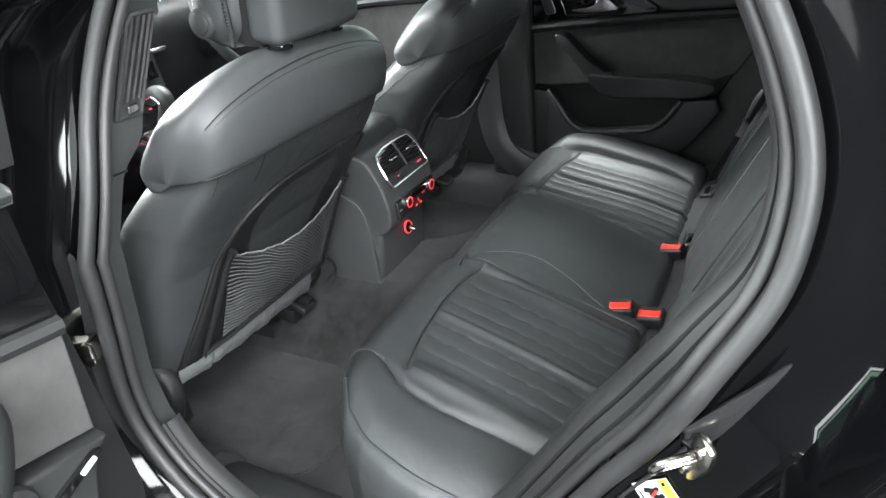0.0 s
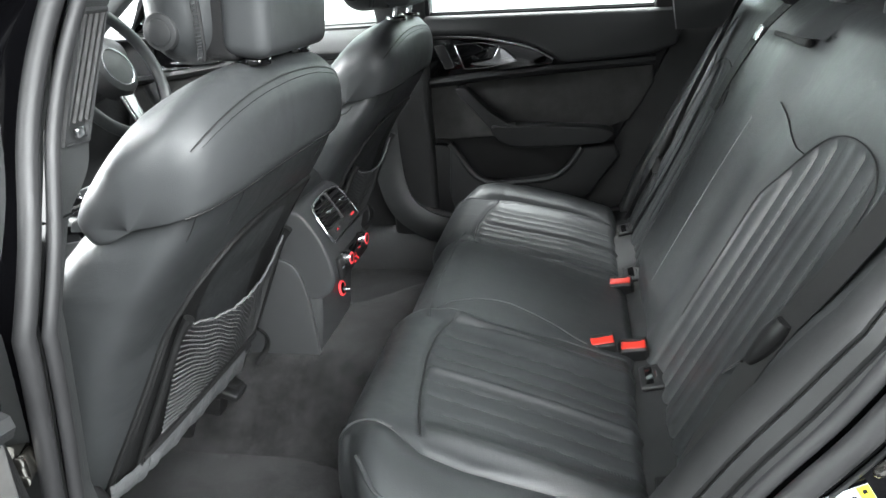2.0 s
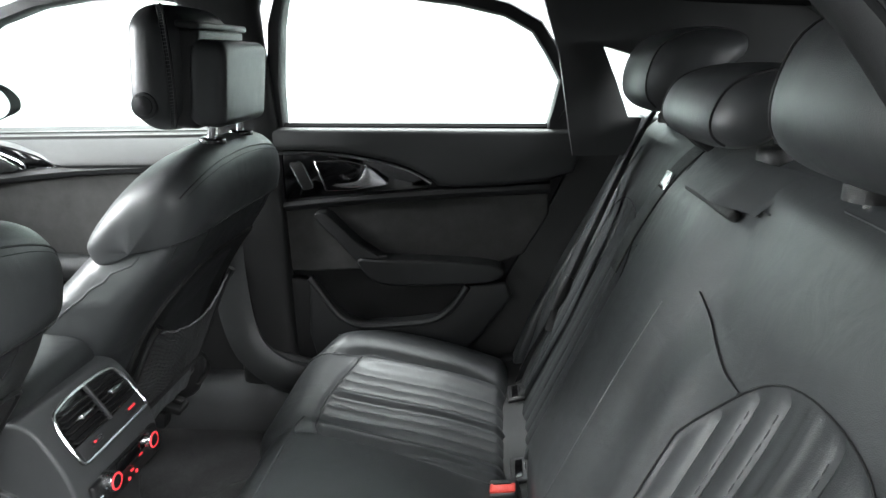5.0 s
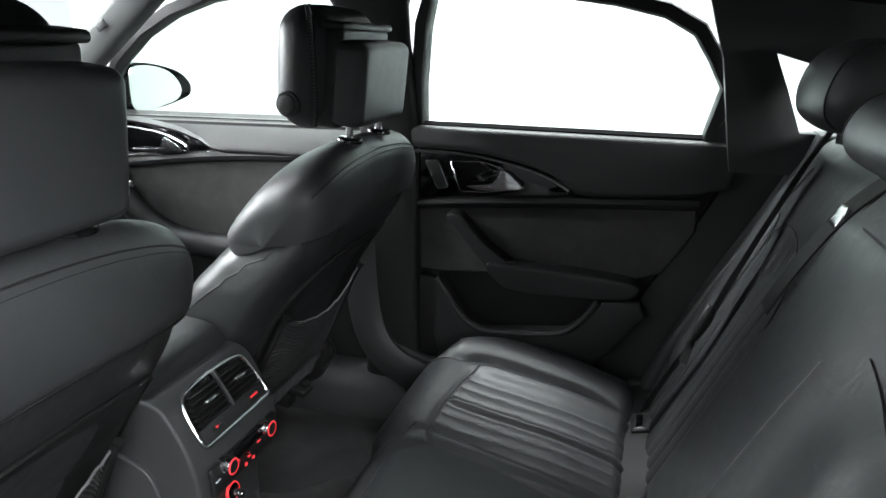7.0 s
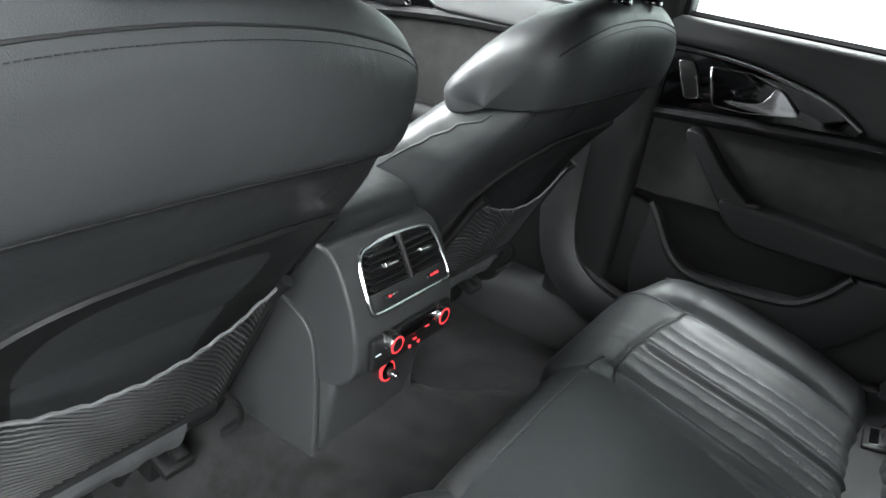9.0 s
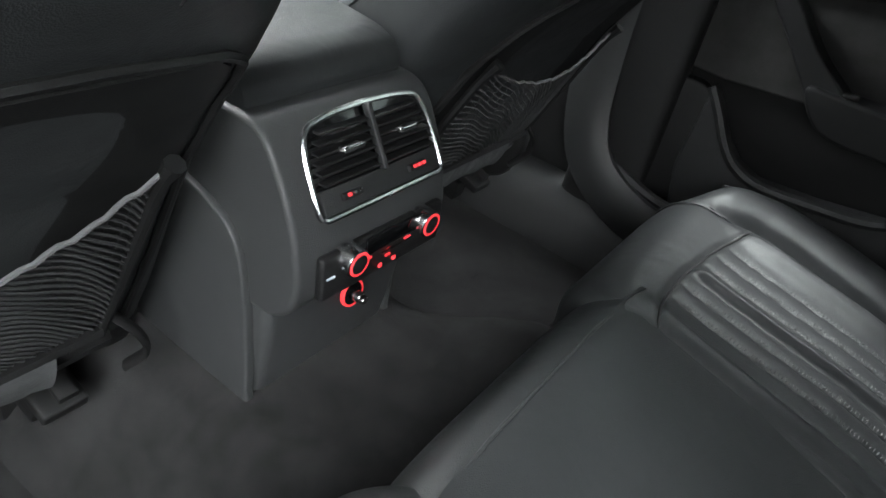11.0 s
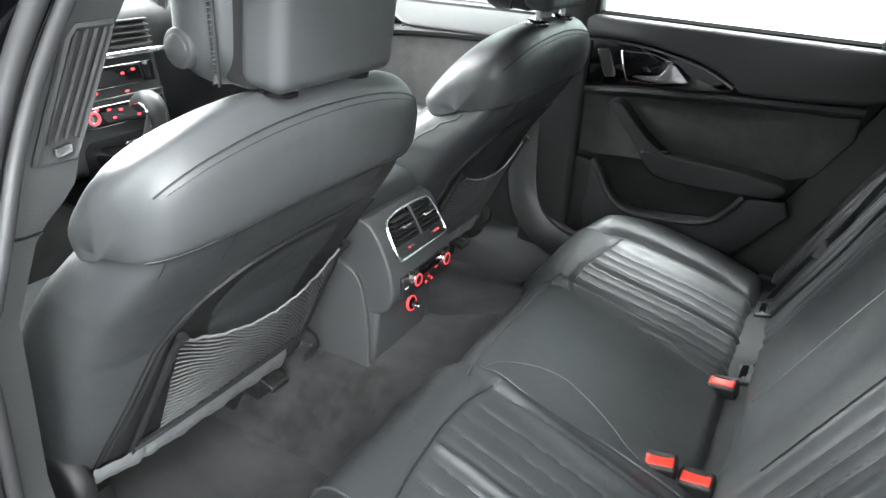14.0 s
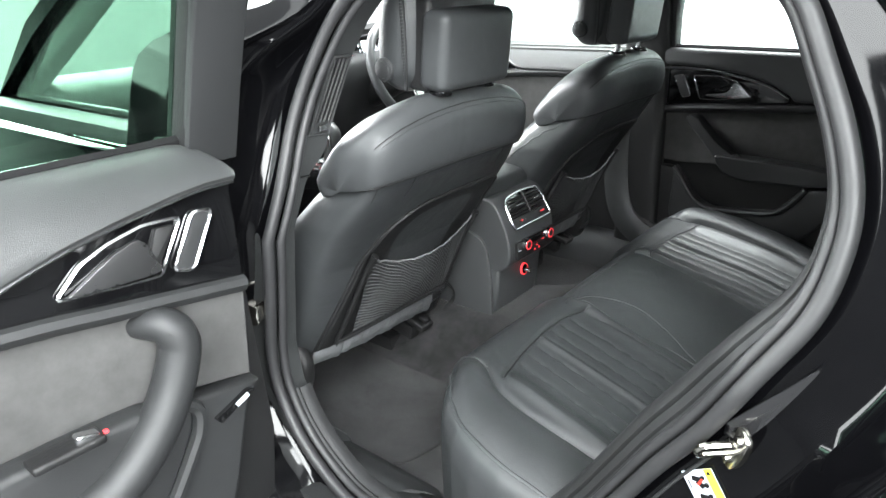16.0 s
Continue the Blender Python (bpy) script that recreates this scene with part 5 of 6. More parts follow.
def placed(bm, m):
    bm.transform(m)
    return bm


MP = pose(-0.835, 0.905, 1.265, 0, 0, -16)
part("mirror_housing", soft_box((0.085, 0.19, 0.105), 0.042, 7, MP @ pose(-0.062, -0.010, -0.004)), PAINT, mirror)
mirror_face = smooth2([(-0.118, 0.0), (-0.104, 0.052), (-0.048, 0.060), (0.018, 0.045), (0.057, 0.017), (0.071, -0.012), (0.057, -0.036), (0.018, -0.050), (-0.10, -0.064)], 48)
part("mirror_glass", placed(prism(mirror_face, 0.0, 0.004, "x"), MP @ pose(0.006, 0, 0, 0, 0, 9)), MIRROR, mirror, "bright mirror glass")
mirror_edge = smooth2([(-0.124, 0.0), (-0.110, 0.060), (-0.050, 0.067), (0.020, 0.056), (0.075, 0.036), (0.104, 0.008), (0.109, -0.014), (0.098, -0.034), (0.057, -0.048), (0.018, -0.058), (-0.085, -0.075), (-0.112, -0.070)], 60)
part("mirror_rim", placed(prism(mirror_edge, -0.034, -0.003, "x", 0.006, 3), MP), PAINT, mirror)
part("mirror_foot", soft_box((0.07, 0.12, 0.03), 0.01, 3, pose(-0.90, 0.83, 1.215)), PAINT, mirror)

# ---- body shell ----
shell = thing("estate_car", (0.4, 0.0, 0.2), "gloss black estate car body with grey rubber door seals", "car")
LOOP = [(0.10, 1.44), (0.30, 1.464), (0.515, 1.447), (0.617, 1.422), (0.667, 1.388), (0.707, 1.320), (0.736, 1.262), (0.754, 1.207), (0.756, 1.156), (0.744, 1.10), (0.707, 1.033), (0.668, 0.96), (0.625, 0.895), (0.578, 0.815), (0.53, 0.735), (0.46, 0.64), (0.38, 0.575), (0.28, 0.545), (0.15, 0.54), (0.06, 0.558), (-0.03, 0.625), (-0.08, 0.71), (-0.09, 0.79), (-0.072, 0.90), (-0.056, 1.0), (-0.047, 1.1), (-0.048, 1.2), (-0.033, 1.28), (0.0, 1.36), (0.04, 1.408)]
loop = [(p.x, p.y) for p in curve([(x, z, 0) for x, z in LOOP], 150, True)]
def opening_y(z):
    return -0.76 + max(0.0, z - 1.02) * 0.4


def opening(profile, closed_ring=False, scale=None, keep=None):
    """Sweeps a profile of (outwards in the side's plane, outwards across the car) round the door opening."""
    rings = []
    n = len(loop)
    for k, (x, z) in enumerate(loop):
        if keep and not keep(x, z):
            continue
        a, b = loop[k - 2], loop[(k + 2) % n]
        t = Vector((b[0] - a[0], b[1] - a[1])).normalized()
        nx, nz = -t.y, t.x
        if (x - 0.33) * nx + (z - 0.98) * nz < 0:
            nx, nz = -nx, -nz
        f, g = scale(x, z) if scale else (1, 1)
        rings.append([Vector((x + nx * d * f, opening_y(z) - e * g, z + nz * d * f)) for d, e in profile])
    return sheet(rings, closed_ring, keep is None)


def jamb_scale(x, z):
    rear = smoothstep(0.45, 0.65, x)
    top = smoothstep(1.25, 1.4, z)
    front = 1 - smoothstep(-0.02, 0.1, x)
    f = 1.0 - 0.45 * front - 0.5 * top
    return f, 1.0 - 0.75 * top


circle = [(0.010 * math.cos(a), 0.011 * math.sin(a)) for a in (2 * math.pi * k / 12 for k in range(12))]
part("door_seal", opening([(0.002 + a, 0.012 + b) for a, b in circle], True), RUBBER, shell, "thick grey rubber door seal")
part("seal_lip", opening([(-0.013 + a * 0.65, -0.003 + b * 0.75) for a, b in circle], True), RUBBER, shell, "inner lip of the rubber seal")
part("frame_ridge", opening([(0.027 + a * 0.22, 0.006 + b * 0.22) for a, b in circle], True, keep=lambda x, z: x > 0.5 and 0.72 < z < 1.0), SOFT, shell)
jamb = [(0.0, -0.01), (0.018, 0.000), (0.024, 0.003), (0.04, 0.004), (0.078, 0.004), (0.092, 0.012), (0.10, 0.036), (0.112, 0.070), (0.118, 0.092), (0.128, 0.104), (0.150, 0.112), (0.165, 0.120), (0.172, 0.140), (0.182, 0.152), (0.21, 0.158), (0.30, 0.165), (0.42, 0.170)]
part("door_jamb", opening(jamb, False, jamb_scale), PAINT, shell, "gloss black painted door frame")
# trim inside the opening: pillar, sill and side of the bench
def trim_scale(x, z):
    low = smoothstep(0.30, 0.5, x) * (1 - smoothstep(0.95, 1.15, z))
    return 0.40 + 0.30 * low, 0.5 + 0.4 * low


inner = [(-0.018, 0.0), (-0.0264, -0.0043), (-0.031, -0.0107), (-0.0275, -0.0190), (-0.0355, -0.0171), (-0.0465, -0.0279), (-0.0440, -0.0345), (-0.0531, -0.0304), (-0.0580, -0.034), (-0.064, -0.045), (-0.0665, -0.06), (-0.060, -0.080)]
part("opening_trim", opening(inner, False, trim_scale, keep=lambda x, z: x > 0.11 or z < 0.72), TRIM, shell, "grey plastic trim inside the door frame")
pillar = thing("pillar_trim", (-0.11, -0.70, 0.55), "grey plastic centre pillar trim with an air vent", "pillar trim")


def front_x(z):
    """The front edge of the door opening at a height."""
    return lin(z, [(0.625, -0.03), (0.71, -0.08), (0.79, -0.09), (0.90, -0.072), (1.0, -0.056), (1.1, -0.047), (1.2, -0.046), (1.28, -0.033), (1.36, 0.0), (1.408, 0.04)])


rows = []
for k in range(60):
    z = 0.52 + 0.95 * k / 59
    y = opening_y(z)
    o = 0.050 + 0.032 * smoothstep(1.10, 1.15, z)
    rows.append([Vector(p) for p in ((front_x(z) - 0.004, y + 0.004, z), (front_x(z) - 0.004, y + 0.6 * o, z), (front_x(z) - 0.010, y + o, z), (min(-0.11, front_x(z) - 0.03), y + o - 0.003, z), (-0.17, y + o - 0.02, z), (-0.19, y, z), (-0.15, y - 0.02, z))])
part("pillar_cover", sheet(rows, True, False, True), SOFT_PALE, pillar)
for z in (1.115,):
    y = opening_y(z)
    part("cover_joint", tube([(-0.050, y + 0.006, z), (-0.050, y + 0.03, z - 0.003), (-0.056, y + 0.052, z - 0.006), (-0.10, y + 0.050, z - 0.006)], 0.0018, 5), PIANO, pillar)


def on_pillar(f, z, off=0.0):
    y = opening_y(z)
    a, b = Vector((front_x(z) - 0.004, y + 0.030, z)), Vector((front_x(z) - 0.009, y + 0.078, z))
    nrm = Vector((0.95, 0.3, 0))
    return a.lerp(b, f) + nrm * off


vent2 = part("pillar_vent", tube([on_pillar(f, z, 0.002) for f, z in ((0, 1.178), (0.9, 1.176), (0.96, 1.19), (0.96, 1.29), (0.9, 1.302), (0.05, 1.302), (0, 1.292))], 0.004, 6, True), SOFT, pillar, "slim air vent in the pillar")
for k in range(4):
    f = 0.15 + 0.22 * k
    part("vent_slat", tube([on_pillar(f, 1.196, 0.004), on_pillar(f, 1.298, 0.004)], 0.003, 5), PLASTIC, vent2)
part("vent_tab", soft_box((0.006, 0.024, 0.010), 0.002, 2, pose(*on_pillar(0.5, 1.187, 0.006), 0, 0, 20)), CHROME, vent2)
part("sill_plate", prism([(-0.02, -0.755), (0.42, -0.755), (0.42, -0.69), (-0.02, -0.69)], 0.545, 0.556, "z", 0.004), SOFT, shell)

# striker and label on the frame behind the opening
striker = thing("door_striker", (0.70, -0.775, 0.93), "plated steel door striker bolted to the black frame", "door striker")
SM = pose(0.706, -0.772, 0.955, 0, 0, -48) @ pose(0, 0, 0, 0, 30, 0) @ Matrix.Scale(0.86, 4)
plate = prism(smooth2([(-0.012, -0.034), (0.012, -0.034), (0.019, 0.0), (0.012, 0.034), (-0.012, 0.034), (-0.016, 0.0)], 30), -0.004, 0.004, "y", 0.0015)
plate.transform(SM)
part("base_plate", plate, STEEL, striker)
part("loop", tube([SM @ Vector(p) for p in curve([(0.0, 0, 0.012), (0.0, -0.018, 0.0125), (0.0, -0.038, 0.012), (0.0, -0.045, 0.007), (0.0, -0.045, -0.007), (0.0, -0.038, -0.012), (0.0, -0.018, -0.0125), (0.0, 0, -0.012)], 32)], 0.0042, 8), STEEL, striker, "bright striker loop")
for dz in (-0.023, 0.023):
    part("screw", disc(SM @ Vector((0.002, -0.006, dz)), SM.to_3x3() @ Vector((0, -1, 0)), 0.0062, 0.006, 16, 0.002, 0.003), STEEL, striker)
# Recess pressed in the black paint; its grey colour stands for a reflection.
RM = pose(0.724, -0.7655, 1.005, 0, 33, 0)
recess = prism(smooth2([(-0.010, -0.045), (0.008, -0.045), (0.012, -0.02), (0.008, 0.03), (0.001, 0.075), (-0.004, 0.03), (-0.010, -0.02)], 40), -0.004, 0.001, "y", 0.002)
recess.transform(RM)
part("stamped_recess", recess, RECESS_SHEEN, shell, "stamped recess in the painted door frame, greyed for its reflection")
part("recess_lip", tube([RM @ Vector((x, -0.0045, z)) for x, z in ((-0.010, -0.040), (-0.006, -0.047), (0.004, -0.047), (0.008, -0.040))], 0.0022, 6), PAINT, shell)
sticker = thing("warning_label", (0.685, -0.772, 0.86), "white and yellow warning label with small pictograms on the door frame", "label")
LM = pose(0.681, -0.7665, 0.884, 90, 58, 0)
label_up = LM.to_3x3() @ Vector((0, 0, 1))


def flat_bar(w, h, x, y, d=0.0012, turn=0):
    return soft_box((w, h, 0.001), 0.0004, 1, LM @ pose(x, y, d, 0, 0, turn))


part("paper", flat_bar(0.050, 0.036, 0, 0, 0), WHITE, sticker)
part("yellow_band", flat_bar(0.050, 0.0095, 0, 0.013), YELLOW, sticker)
for k, x in enumerate((-0.011, 0.011)):
    marks = [disc(LM @ Vector((x + 0.005, 0.004, 0.0012)), label_up, 0.003, 0.001, 14), disc(LM @ Vector((x - 0.004, 0.003, 0.0012)), label_up, 0.0026, 0.001, 14), flat_bar(0.010, 0.006, x + 0.003, -0.002, 0.0014, 30), flat_bar(0.006, 0.010, x - 0.004, -0.004, 0.0014, -20)]
    part("pictogram", join(*marks), PIANO, sticker)
part("red_mark", flat_bar(0.003, 0.010, -0.011, -0.001, 0.0022, 35), RED, sticker)
part("text_bar", flat_bar(0.012, 0.0015, -0.010, -0.014, 0.0014), SOFT, sticker)
part("warning_mark", flat_bar(0.004, 0.0035, -0.020, 0.013, 0.0022), PIANO, sticker)

# ---- roof, pillars and glass of the far side ----
roof_rows = []
for k in range(28):
    x = -0.54 + 2.14 * k / 27
    crown = 1.555 - 0.045 * smoothstep(0.6, 1.6, x) - 0.01 * smoothstep(-0.3, -0.54, x)
    roof_rows.append([(x, 0.60 * (-1 + 2 * j / 24), crown - 0.030 * abs(-1 + 2 * j / 24) ** 2.6) for j in range(25)])
tagged(part("headliner", sheet(roof_rows), HEADLINER, None, "dark cloth car headliner"), category="headliner")
part("roof_skin", sheet([[(p[0], p[1] * 1.04, p[2] + 0.035) for p in row] for row in roof_rows]), PAINT, shell, "gloss black roof")


def bar(name, line, widths, mat, owner, label=""):
    """A pillar: a rounded bar along a line, widths (along the car, across it)."""
    rings = []
    for p, (wx, wy) in zip(line, widths):
        rings.append([Vector((p[0] + wx / 2 * math.copysign(abs(math.cos(a)) ** 0.6, math.cos(a)), p[1] + wy / 2 * math.copysign(abs(math.sin(a)) ** 0.6, math.sin(a)), p[2])) for a in (2 * math.pi * k / 20 for k in range(20))])
    return part(name, sheet(rings, True, False, True), mat, owner, label)


def line_between(a, b, n=12):
    return [Vector(a).lerp(Vector(b), k / (n - 1)) for k in range(n)]


bar("centre_pillar", [(-0.032, lean(z, 0.690), z) for z in (0.55, 0.8, 1.0, 1.2, 1.3, 1.4, 1.46, 1.50, 1.56)], [(0.15, 0.06), (0.145, 0.06), (0.14, 0.06), (0.145, 0.05), (0.15, 0.05), (0.155, 0.05), (0.165, 0.06), (0.20, 0.07), (0.30, 0.07)], PLASTIC, shell, "dark centre pillar trim")
for sgn in (1, -1):
    hole = [(0.753, 1.370), (0.786, 1.30), (0.820, 1.222), (1.30, 1.212), (1.30, 1.245), (1.0, 1.30), (0.83, 1.346)]
    edge = [(0.60, 1.545), (0.665, 1.36), (0.705, 1.14), (1.65, 1.14), (1.65, 1.40), (1.2, 1.53), (0.85, 1.545)]
    if sgn < 0:
        edge[0], edge[1], edge[2] = (0.68, 1.53), (0.715, 1.36), (0.765, 1.14)
    rings = [[Vector((x, sgn * (lean(z, 0.655) + e), z)) for x, z, e in ((a[0], a[1], 0.03), (a[0], a[1], 0.0), (a[0] * 0.5 + b[0] * 0.5, a[1] * 0.5 + b[1] * 0.5, -0.012), (b[0], b[1], 0.004), (b[0], b[1], 0.04))] for a, b in zip(edge, hole)]
    part("rear_pillar", sheet(rings, False, True), SOFT_PALE, shell, "grey rear pillar trim round the quarter window")
    quarter = pane(hole, 0.69)
    if sgn < 0:
        quarter.transform(Matrix.Scale(-1, 4, (0, 1, 0)))
    part("quarter_pane", quarter, GLASS, shell, "tinted quarter window glass", smooth=False).visible_shadow = False
    part("quarter_trim", prism([(0.76, 0.60), (1.75, 0.60), (1.75, 1.16), (0.86, 1.16), (0.80, 1.10)], min(sgn * 0.63, sgn * 0.70), max(sgn * 0.63, sgn * 0.70), "y", 0.01), SOFT_PALE, shell)
    bar("tail_pillar", [(x, y * sgn, z) for x, y, z in ((1.58, 0.63, 1.18), (1.50, 0.60, 1.26), (1.38, 0.575, 1.36), (1.25, 0.55, 1.46))], [(0.26, 0.07), (0.26, 0.07), (0.28, 0.07), (0.34, 0.07)], SOFT_PALE, shell, "grey tail pillar trim")
    part("roof_rail", tube(curve([(-0.68, sgn * 0.58, 1.535), (-0.3, sgn * 0.60, 1.568), (0.0, sgn * 0.60, 1.562), (0.5, sgn * 0.58, 1.525), (0.9, sgn * 0.56, 1.485), (1.3, sgn * 0.55, 1.46)], 30), 0.038, 10), HEADLINER, shell)
bar("screen_pillar", line_between((-1.10, 0.70, 1.18), (-0.53, 0.59, 1.54)), [(0.13, 0.06)] * 12, PILLAR_GREY, shell, "grey windscreen pillar trim")
bar("screen_pillar", line_between((-1.10, -0.72, 1.18), (-0.53, -0.61, 1.54)), [(0.10, 0.06)] * 12, PILLAR_GREY, shell, "grey windscreen pillar trim")
part("airbag_tag", soft_box((0.03, 0.004, 0.02), 0.004, 2, pose(-0.725, 0.590, 1.425, 0, -32)), PLASTIC, shell)
tagged(part("cargo_cover", soft_box((0.80, 1.22, 0.02), 0.008, 3, pose(1.34, 0, 1.165)), SOFT, None, "black cargo cover behind the rear bench"), category="cargo cover")
# near front door, closed, seen past the pillar
near_door = thing("front_passenger_door", (-0.6, -0.78, 0.5), "closed front passenger door, gloss black outside", "car door")
part("outer_skin", prism([(-1.05, 0.42), (-1.05, 1.18), (-0.15, 1.19), (-0.14, 0.42)], -0.93, -0.88, "y", 0.02), PAINT, near_door)
part("door_trim", prism([(-1.05, 0.55), (-1.05, 1.20), (-0.17, 1.20), (-0.17, 0.55)], -0.86, -0.74, "y", 0.015), SOFT, near_door)
MW = [(x, z) for x, z in FRONT_WINDOW]
nb = window_sweep([(x - 0.05, z) for x, z in MW], 0.035, 0.05, 0.76)
nb.transform(Matrix.Scale(-1, 4, (0, 1, 0)))
part("window_frame", nb, PAINT, near_door)
ng = pane([(x - 0.05, z) for x, z in MW], 0.79)
ng.transform(Matrix.Scale(-1, 4, (0, 1, 0)))
gp = part("window_pane", ng, GLASS_CLEAR, near_door, "lightly tinted window glass", smooth=False)
gp.visible_shadow = False


# ---- belts ----
def belt(s, label):
    ob = thing("seat_belt", (0.66, s * 0.6, 0.65), label, "seat belt", "rear seat belts")
    yc = 0.0 if s < 0 else -0.066

    def at(x, y, z):
        return Vector((x, s * y + yc, z))

    line = curve([at(0.86, 0.590, 1.27), at(0.815, 0.575, 1.195), at(0.760, 0.556, 1.08), at(0.718, 0.539, 0.990), at(0.686, 0.519, 0.921), at(0.659, 0.512, 0.862), at(0.630, 0.518, 0.80), at(0.603, 0.524, 0.74), at(0.585, 0.53, 0.69)], 40)
    # The black belt also stands in for the shaded gap along the backrest.
    part("webbing", ribbon(line, 0.030, 0.0022, (0.5, s * 0.8, 0)), WEBBING, ob)
    part("tongue", tube(curve([at(0.684, 0.522, 0.926), at(0.672, 0.516, 0.898), at(0.656, 0.506, 0.864)], 10), lambda f: 0.006 + 0.007 * math.sin(math.pi * (0.15 + 0.8 * f)), 10), PLASTIC, ob, "black belt tongue")
    part("tongue_plate", ribbon([at(0.654, 0.503, 0.860), at(0.647, 0.489, 0.842), at(0.641, 0.476, 0.827)], 0.014, 0.003, (0.6, s * 0.5, 0.6)), CHROME if s < 0 else PLASTIC, ob, "metal plate")
    return ob


belt(-1, "black seat belt hanging beside the rear backrest")
belt(1, "black seat belt hanging beside the far rear backrest")
centre_belt = thing("centre_belt", (0.86, 0.17, 1.16), "black centre seat belt rolled at the top of the backrest", "seat belt")
part("webbing", ribbon(curve([(0.90, 0.190, 1.245), (0.852, 0.200, 1.222), (0.802, 0.212, 1.165), (0.756, 0.216, 1.085), (0.727, 0.219, 1.02)], 18), 0.042, 0.003, (0, 1, 0.1)), WEBBING, centre_belt)
part("belt_guide", soft_box((0.05, 0.055, 0.02), 0.006, 3, pose(0.846, 0.196, 1.226, 0, 40)), PLASTIC, centre_belt)
part("tongue", soft_box((0.006, 0.035, 0.03), 0.002, 3, pose(0.800, 0.212, 1.165, 0, 26)), CHROME, centre_belt, "bright metal belt tongue")
hatch = thing("belt_slot", (0.83, 0.10, 1.17), "black leather flap with a black bar for the shaded belt slot beneath", "seat loop")
rows = []
for k in range(13):
    f = min(1.0, k / 11)
    z = 1.226 - 0.048 * f - (0.004 if k == 12 else 0.0)
    row = []
    for j in range(33):
        y = 0.158 - 0.012 * f + (-0.262 + 0.030 * f) * j / 32
        side = max(0, 2 - j) / 2 + 1.3 * smoothstep(22, 32, j)
        row.append((back_x(z) - 0.008 - 0.032 * f ** 0.8 + 0.022 * side + (0.020 if k == 12 else 0.0), y, z + 0.004 * math.sin(math.pi * j / 32)))
    rows.append(row)
part("flap", sheet(rows), LEATHER, hatch)
# Solid black bar in place of the shade inside the slot.
part("recess", soft_box((0.014, 0.190, 0.014), 0.005, 3, pose(back_x(1.172) - 0.020, 0.035, 1.172, 0, 25)), WEBBING, hatch)

# ---- dashboard ----
dash = thing("dashboard", (-1.1, 0, 0.6), "black dashboard with centre screen, chrome trim and red lit controls", "dashboard")
part("dash_body", prism(smooth2([(-0.92, 1.17), (-0.94, 1.02), (-1.0, 0.85), (-1.15, 0.70), (-1.45, 0.70), (-1.5, 1.05), (-1.3, 1.19), (-1.05, 1.215)], 60), -0.70, 0.70, "y", 0.02, 3), SOFT, dash)
part("centre_panel", soft_box((0.10, 0.30, 0.34), 0.02, 4, pose(-0.935, -0.015, 0.985, 0, -10)), SOFT, dash)
DM = pose(-0.880, -0.015, 1.0, 0, -10)
for k in range(5):
    part("dash_slat", soft_box((0.02, 0.26, 0.005), 0.001, 2, DM @ pose(-0.005, 0.01, 0.100 + 0.014 * k, 0, 15)), PLASTIC, dash)
part("chrome_bar", soft_box((0.012, 0.32, 0.014), 0.004, 3, DM @ pose(0.006, 0.02, 0.082)), CHROME, dash, "bright trim bar")
part("radio_slot", soft_box((0.01, 0.24, 0.05), 0.004, 3, DM @ pose(0.004, 0, 0.036)), PIANO, dash)
part("chrome_line", soft_box((0.008, 0.26, 0.004), 0.001, 2, DM @ pose(0.006, 0, -0.010)), CHROME, dash)
part("climate_face", soft_box((0.012, 0.25, 0.05), 0.005, 3, DM @ pose(0.004, 0, -0.048)), PIANO, dash)
for u, w in ((0.03, 0.04), (0.06, 0.045), (-0.05, 0.005), (0.03, -0.002), (-0.06, -0.03), (-0.03, -0.035), (0.0, -0.04), (0.03, -0.035), (0.06, -0.045), (-0.02, -0.055), (0.045, -0.06)):
    part("lit_mark", soft_box((0.003, 0.009, 0.005), 0.001, 1, DM @ pose(0.011, u, w)), GLOW_RED, dash, "red lit button mark")
for s in (-1, 1):
    c = DM @ Vector((0.02, s * 0.085, -0.045))
    kd = part("dial", disc(c, (1, 0, 0.17), 0.019, 0.026, 24, 0.004), CHROME, dash, "chrome dial")
    part("dial_glow", disc(c + Vector((0.0135, 0, 0.002)), (1, 0, 0.17), 0.015, 0.003, 24, 0.0005, 0.011), GLOW_RED, kd)
part("front_tunnel", soft_box((0.70, 0.22, 0.20), 0.03, 4, pose(-0.72, -0.015, 0.80)), PIANO, dash)
gear = thing("gear_lever", (-0.72, -0.015, 0.90), "grey leather gear lever with chrome edge", "gear lever")
part("shaft", tube(curve([(-0.750, -0.015, 0.89), (-0.748, -0.015, 0.92), (-0.738, -0.015, 0.950), (-0.733, -0.015, 0.972)], 12), lambda f: 0.030 - 0.008 * f, 14), SOFT_PALE, gear)
grip = part("grip", tube(curve([(-0.733, -0.015, 0.966), (-0.736, -0.015, 0.990), (-0.752, -0.015, 1.002), (-0.775, -0.015, 0.998), (-0.796, -0.015, 0.985)], 20), lambda f: 0.024 - 0.006 * abs(f - 0.35), 14), SOFT_PALE, gear, "curved grey grip")
part("grip_edge", tube(curve([(-0.727, -0.040, 0.95), (-0.732, -0.040, 0.985), (-0.754, -0.041, 1.000), (-0.784, -0.039, 0.990)], 18), 0.003, 6), CHROME, grip, "chrome edge")
part("surround", tube([(x, y - 0.015, 0.902) for x, y in round_poly([(-0.80, -0.06), (-0.60, -0.06), (-0.60, 0.06), (-0.80, 0.06)], 0.03, 4)], 0.004, 6, True), CHROME, gear, "chrome surround")
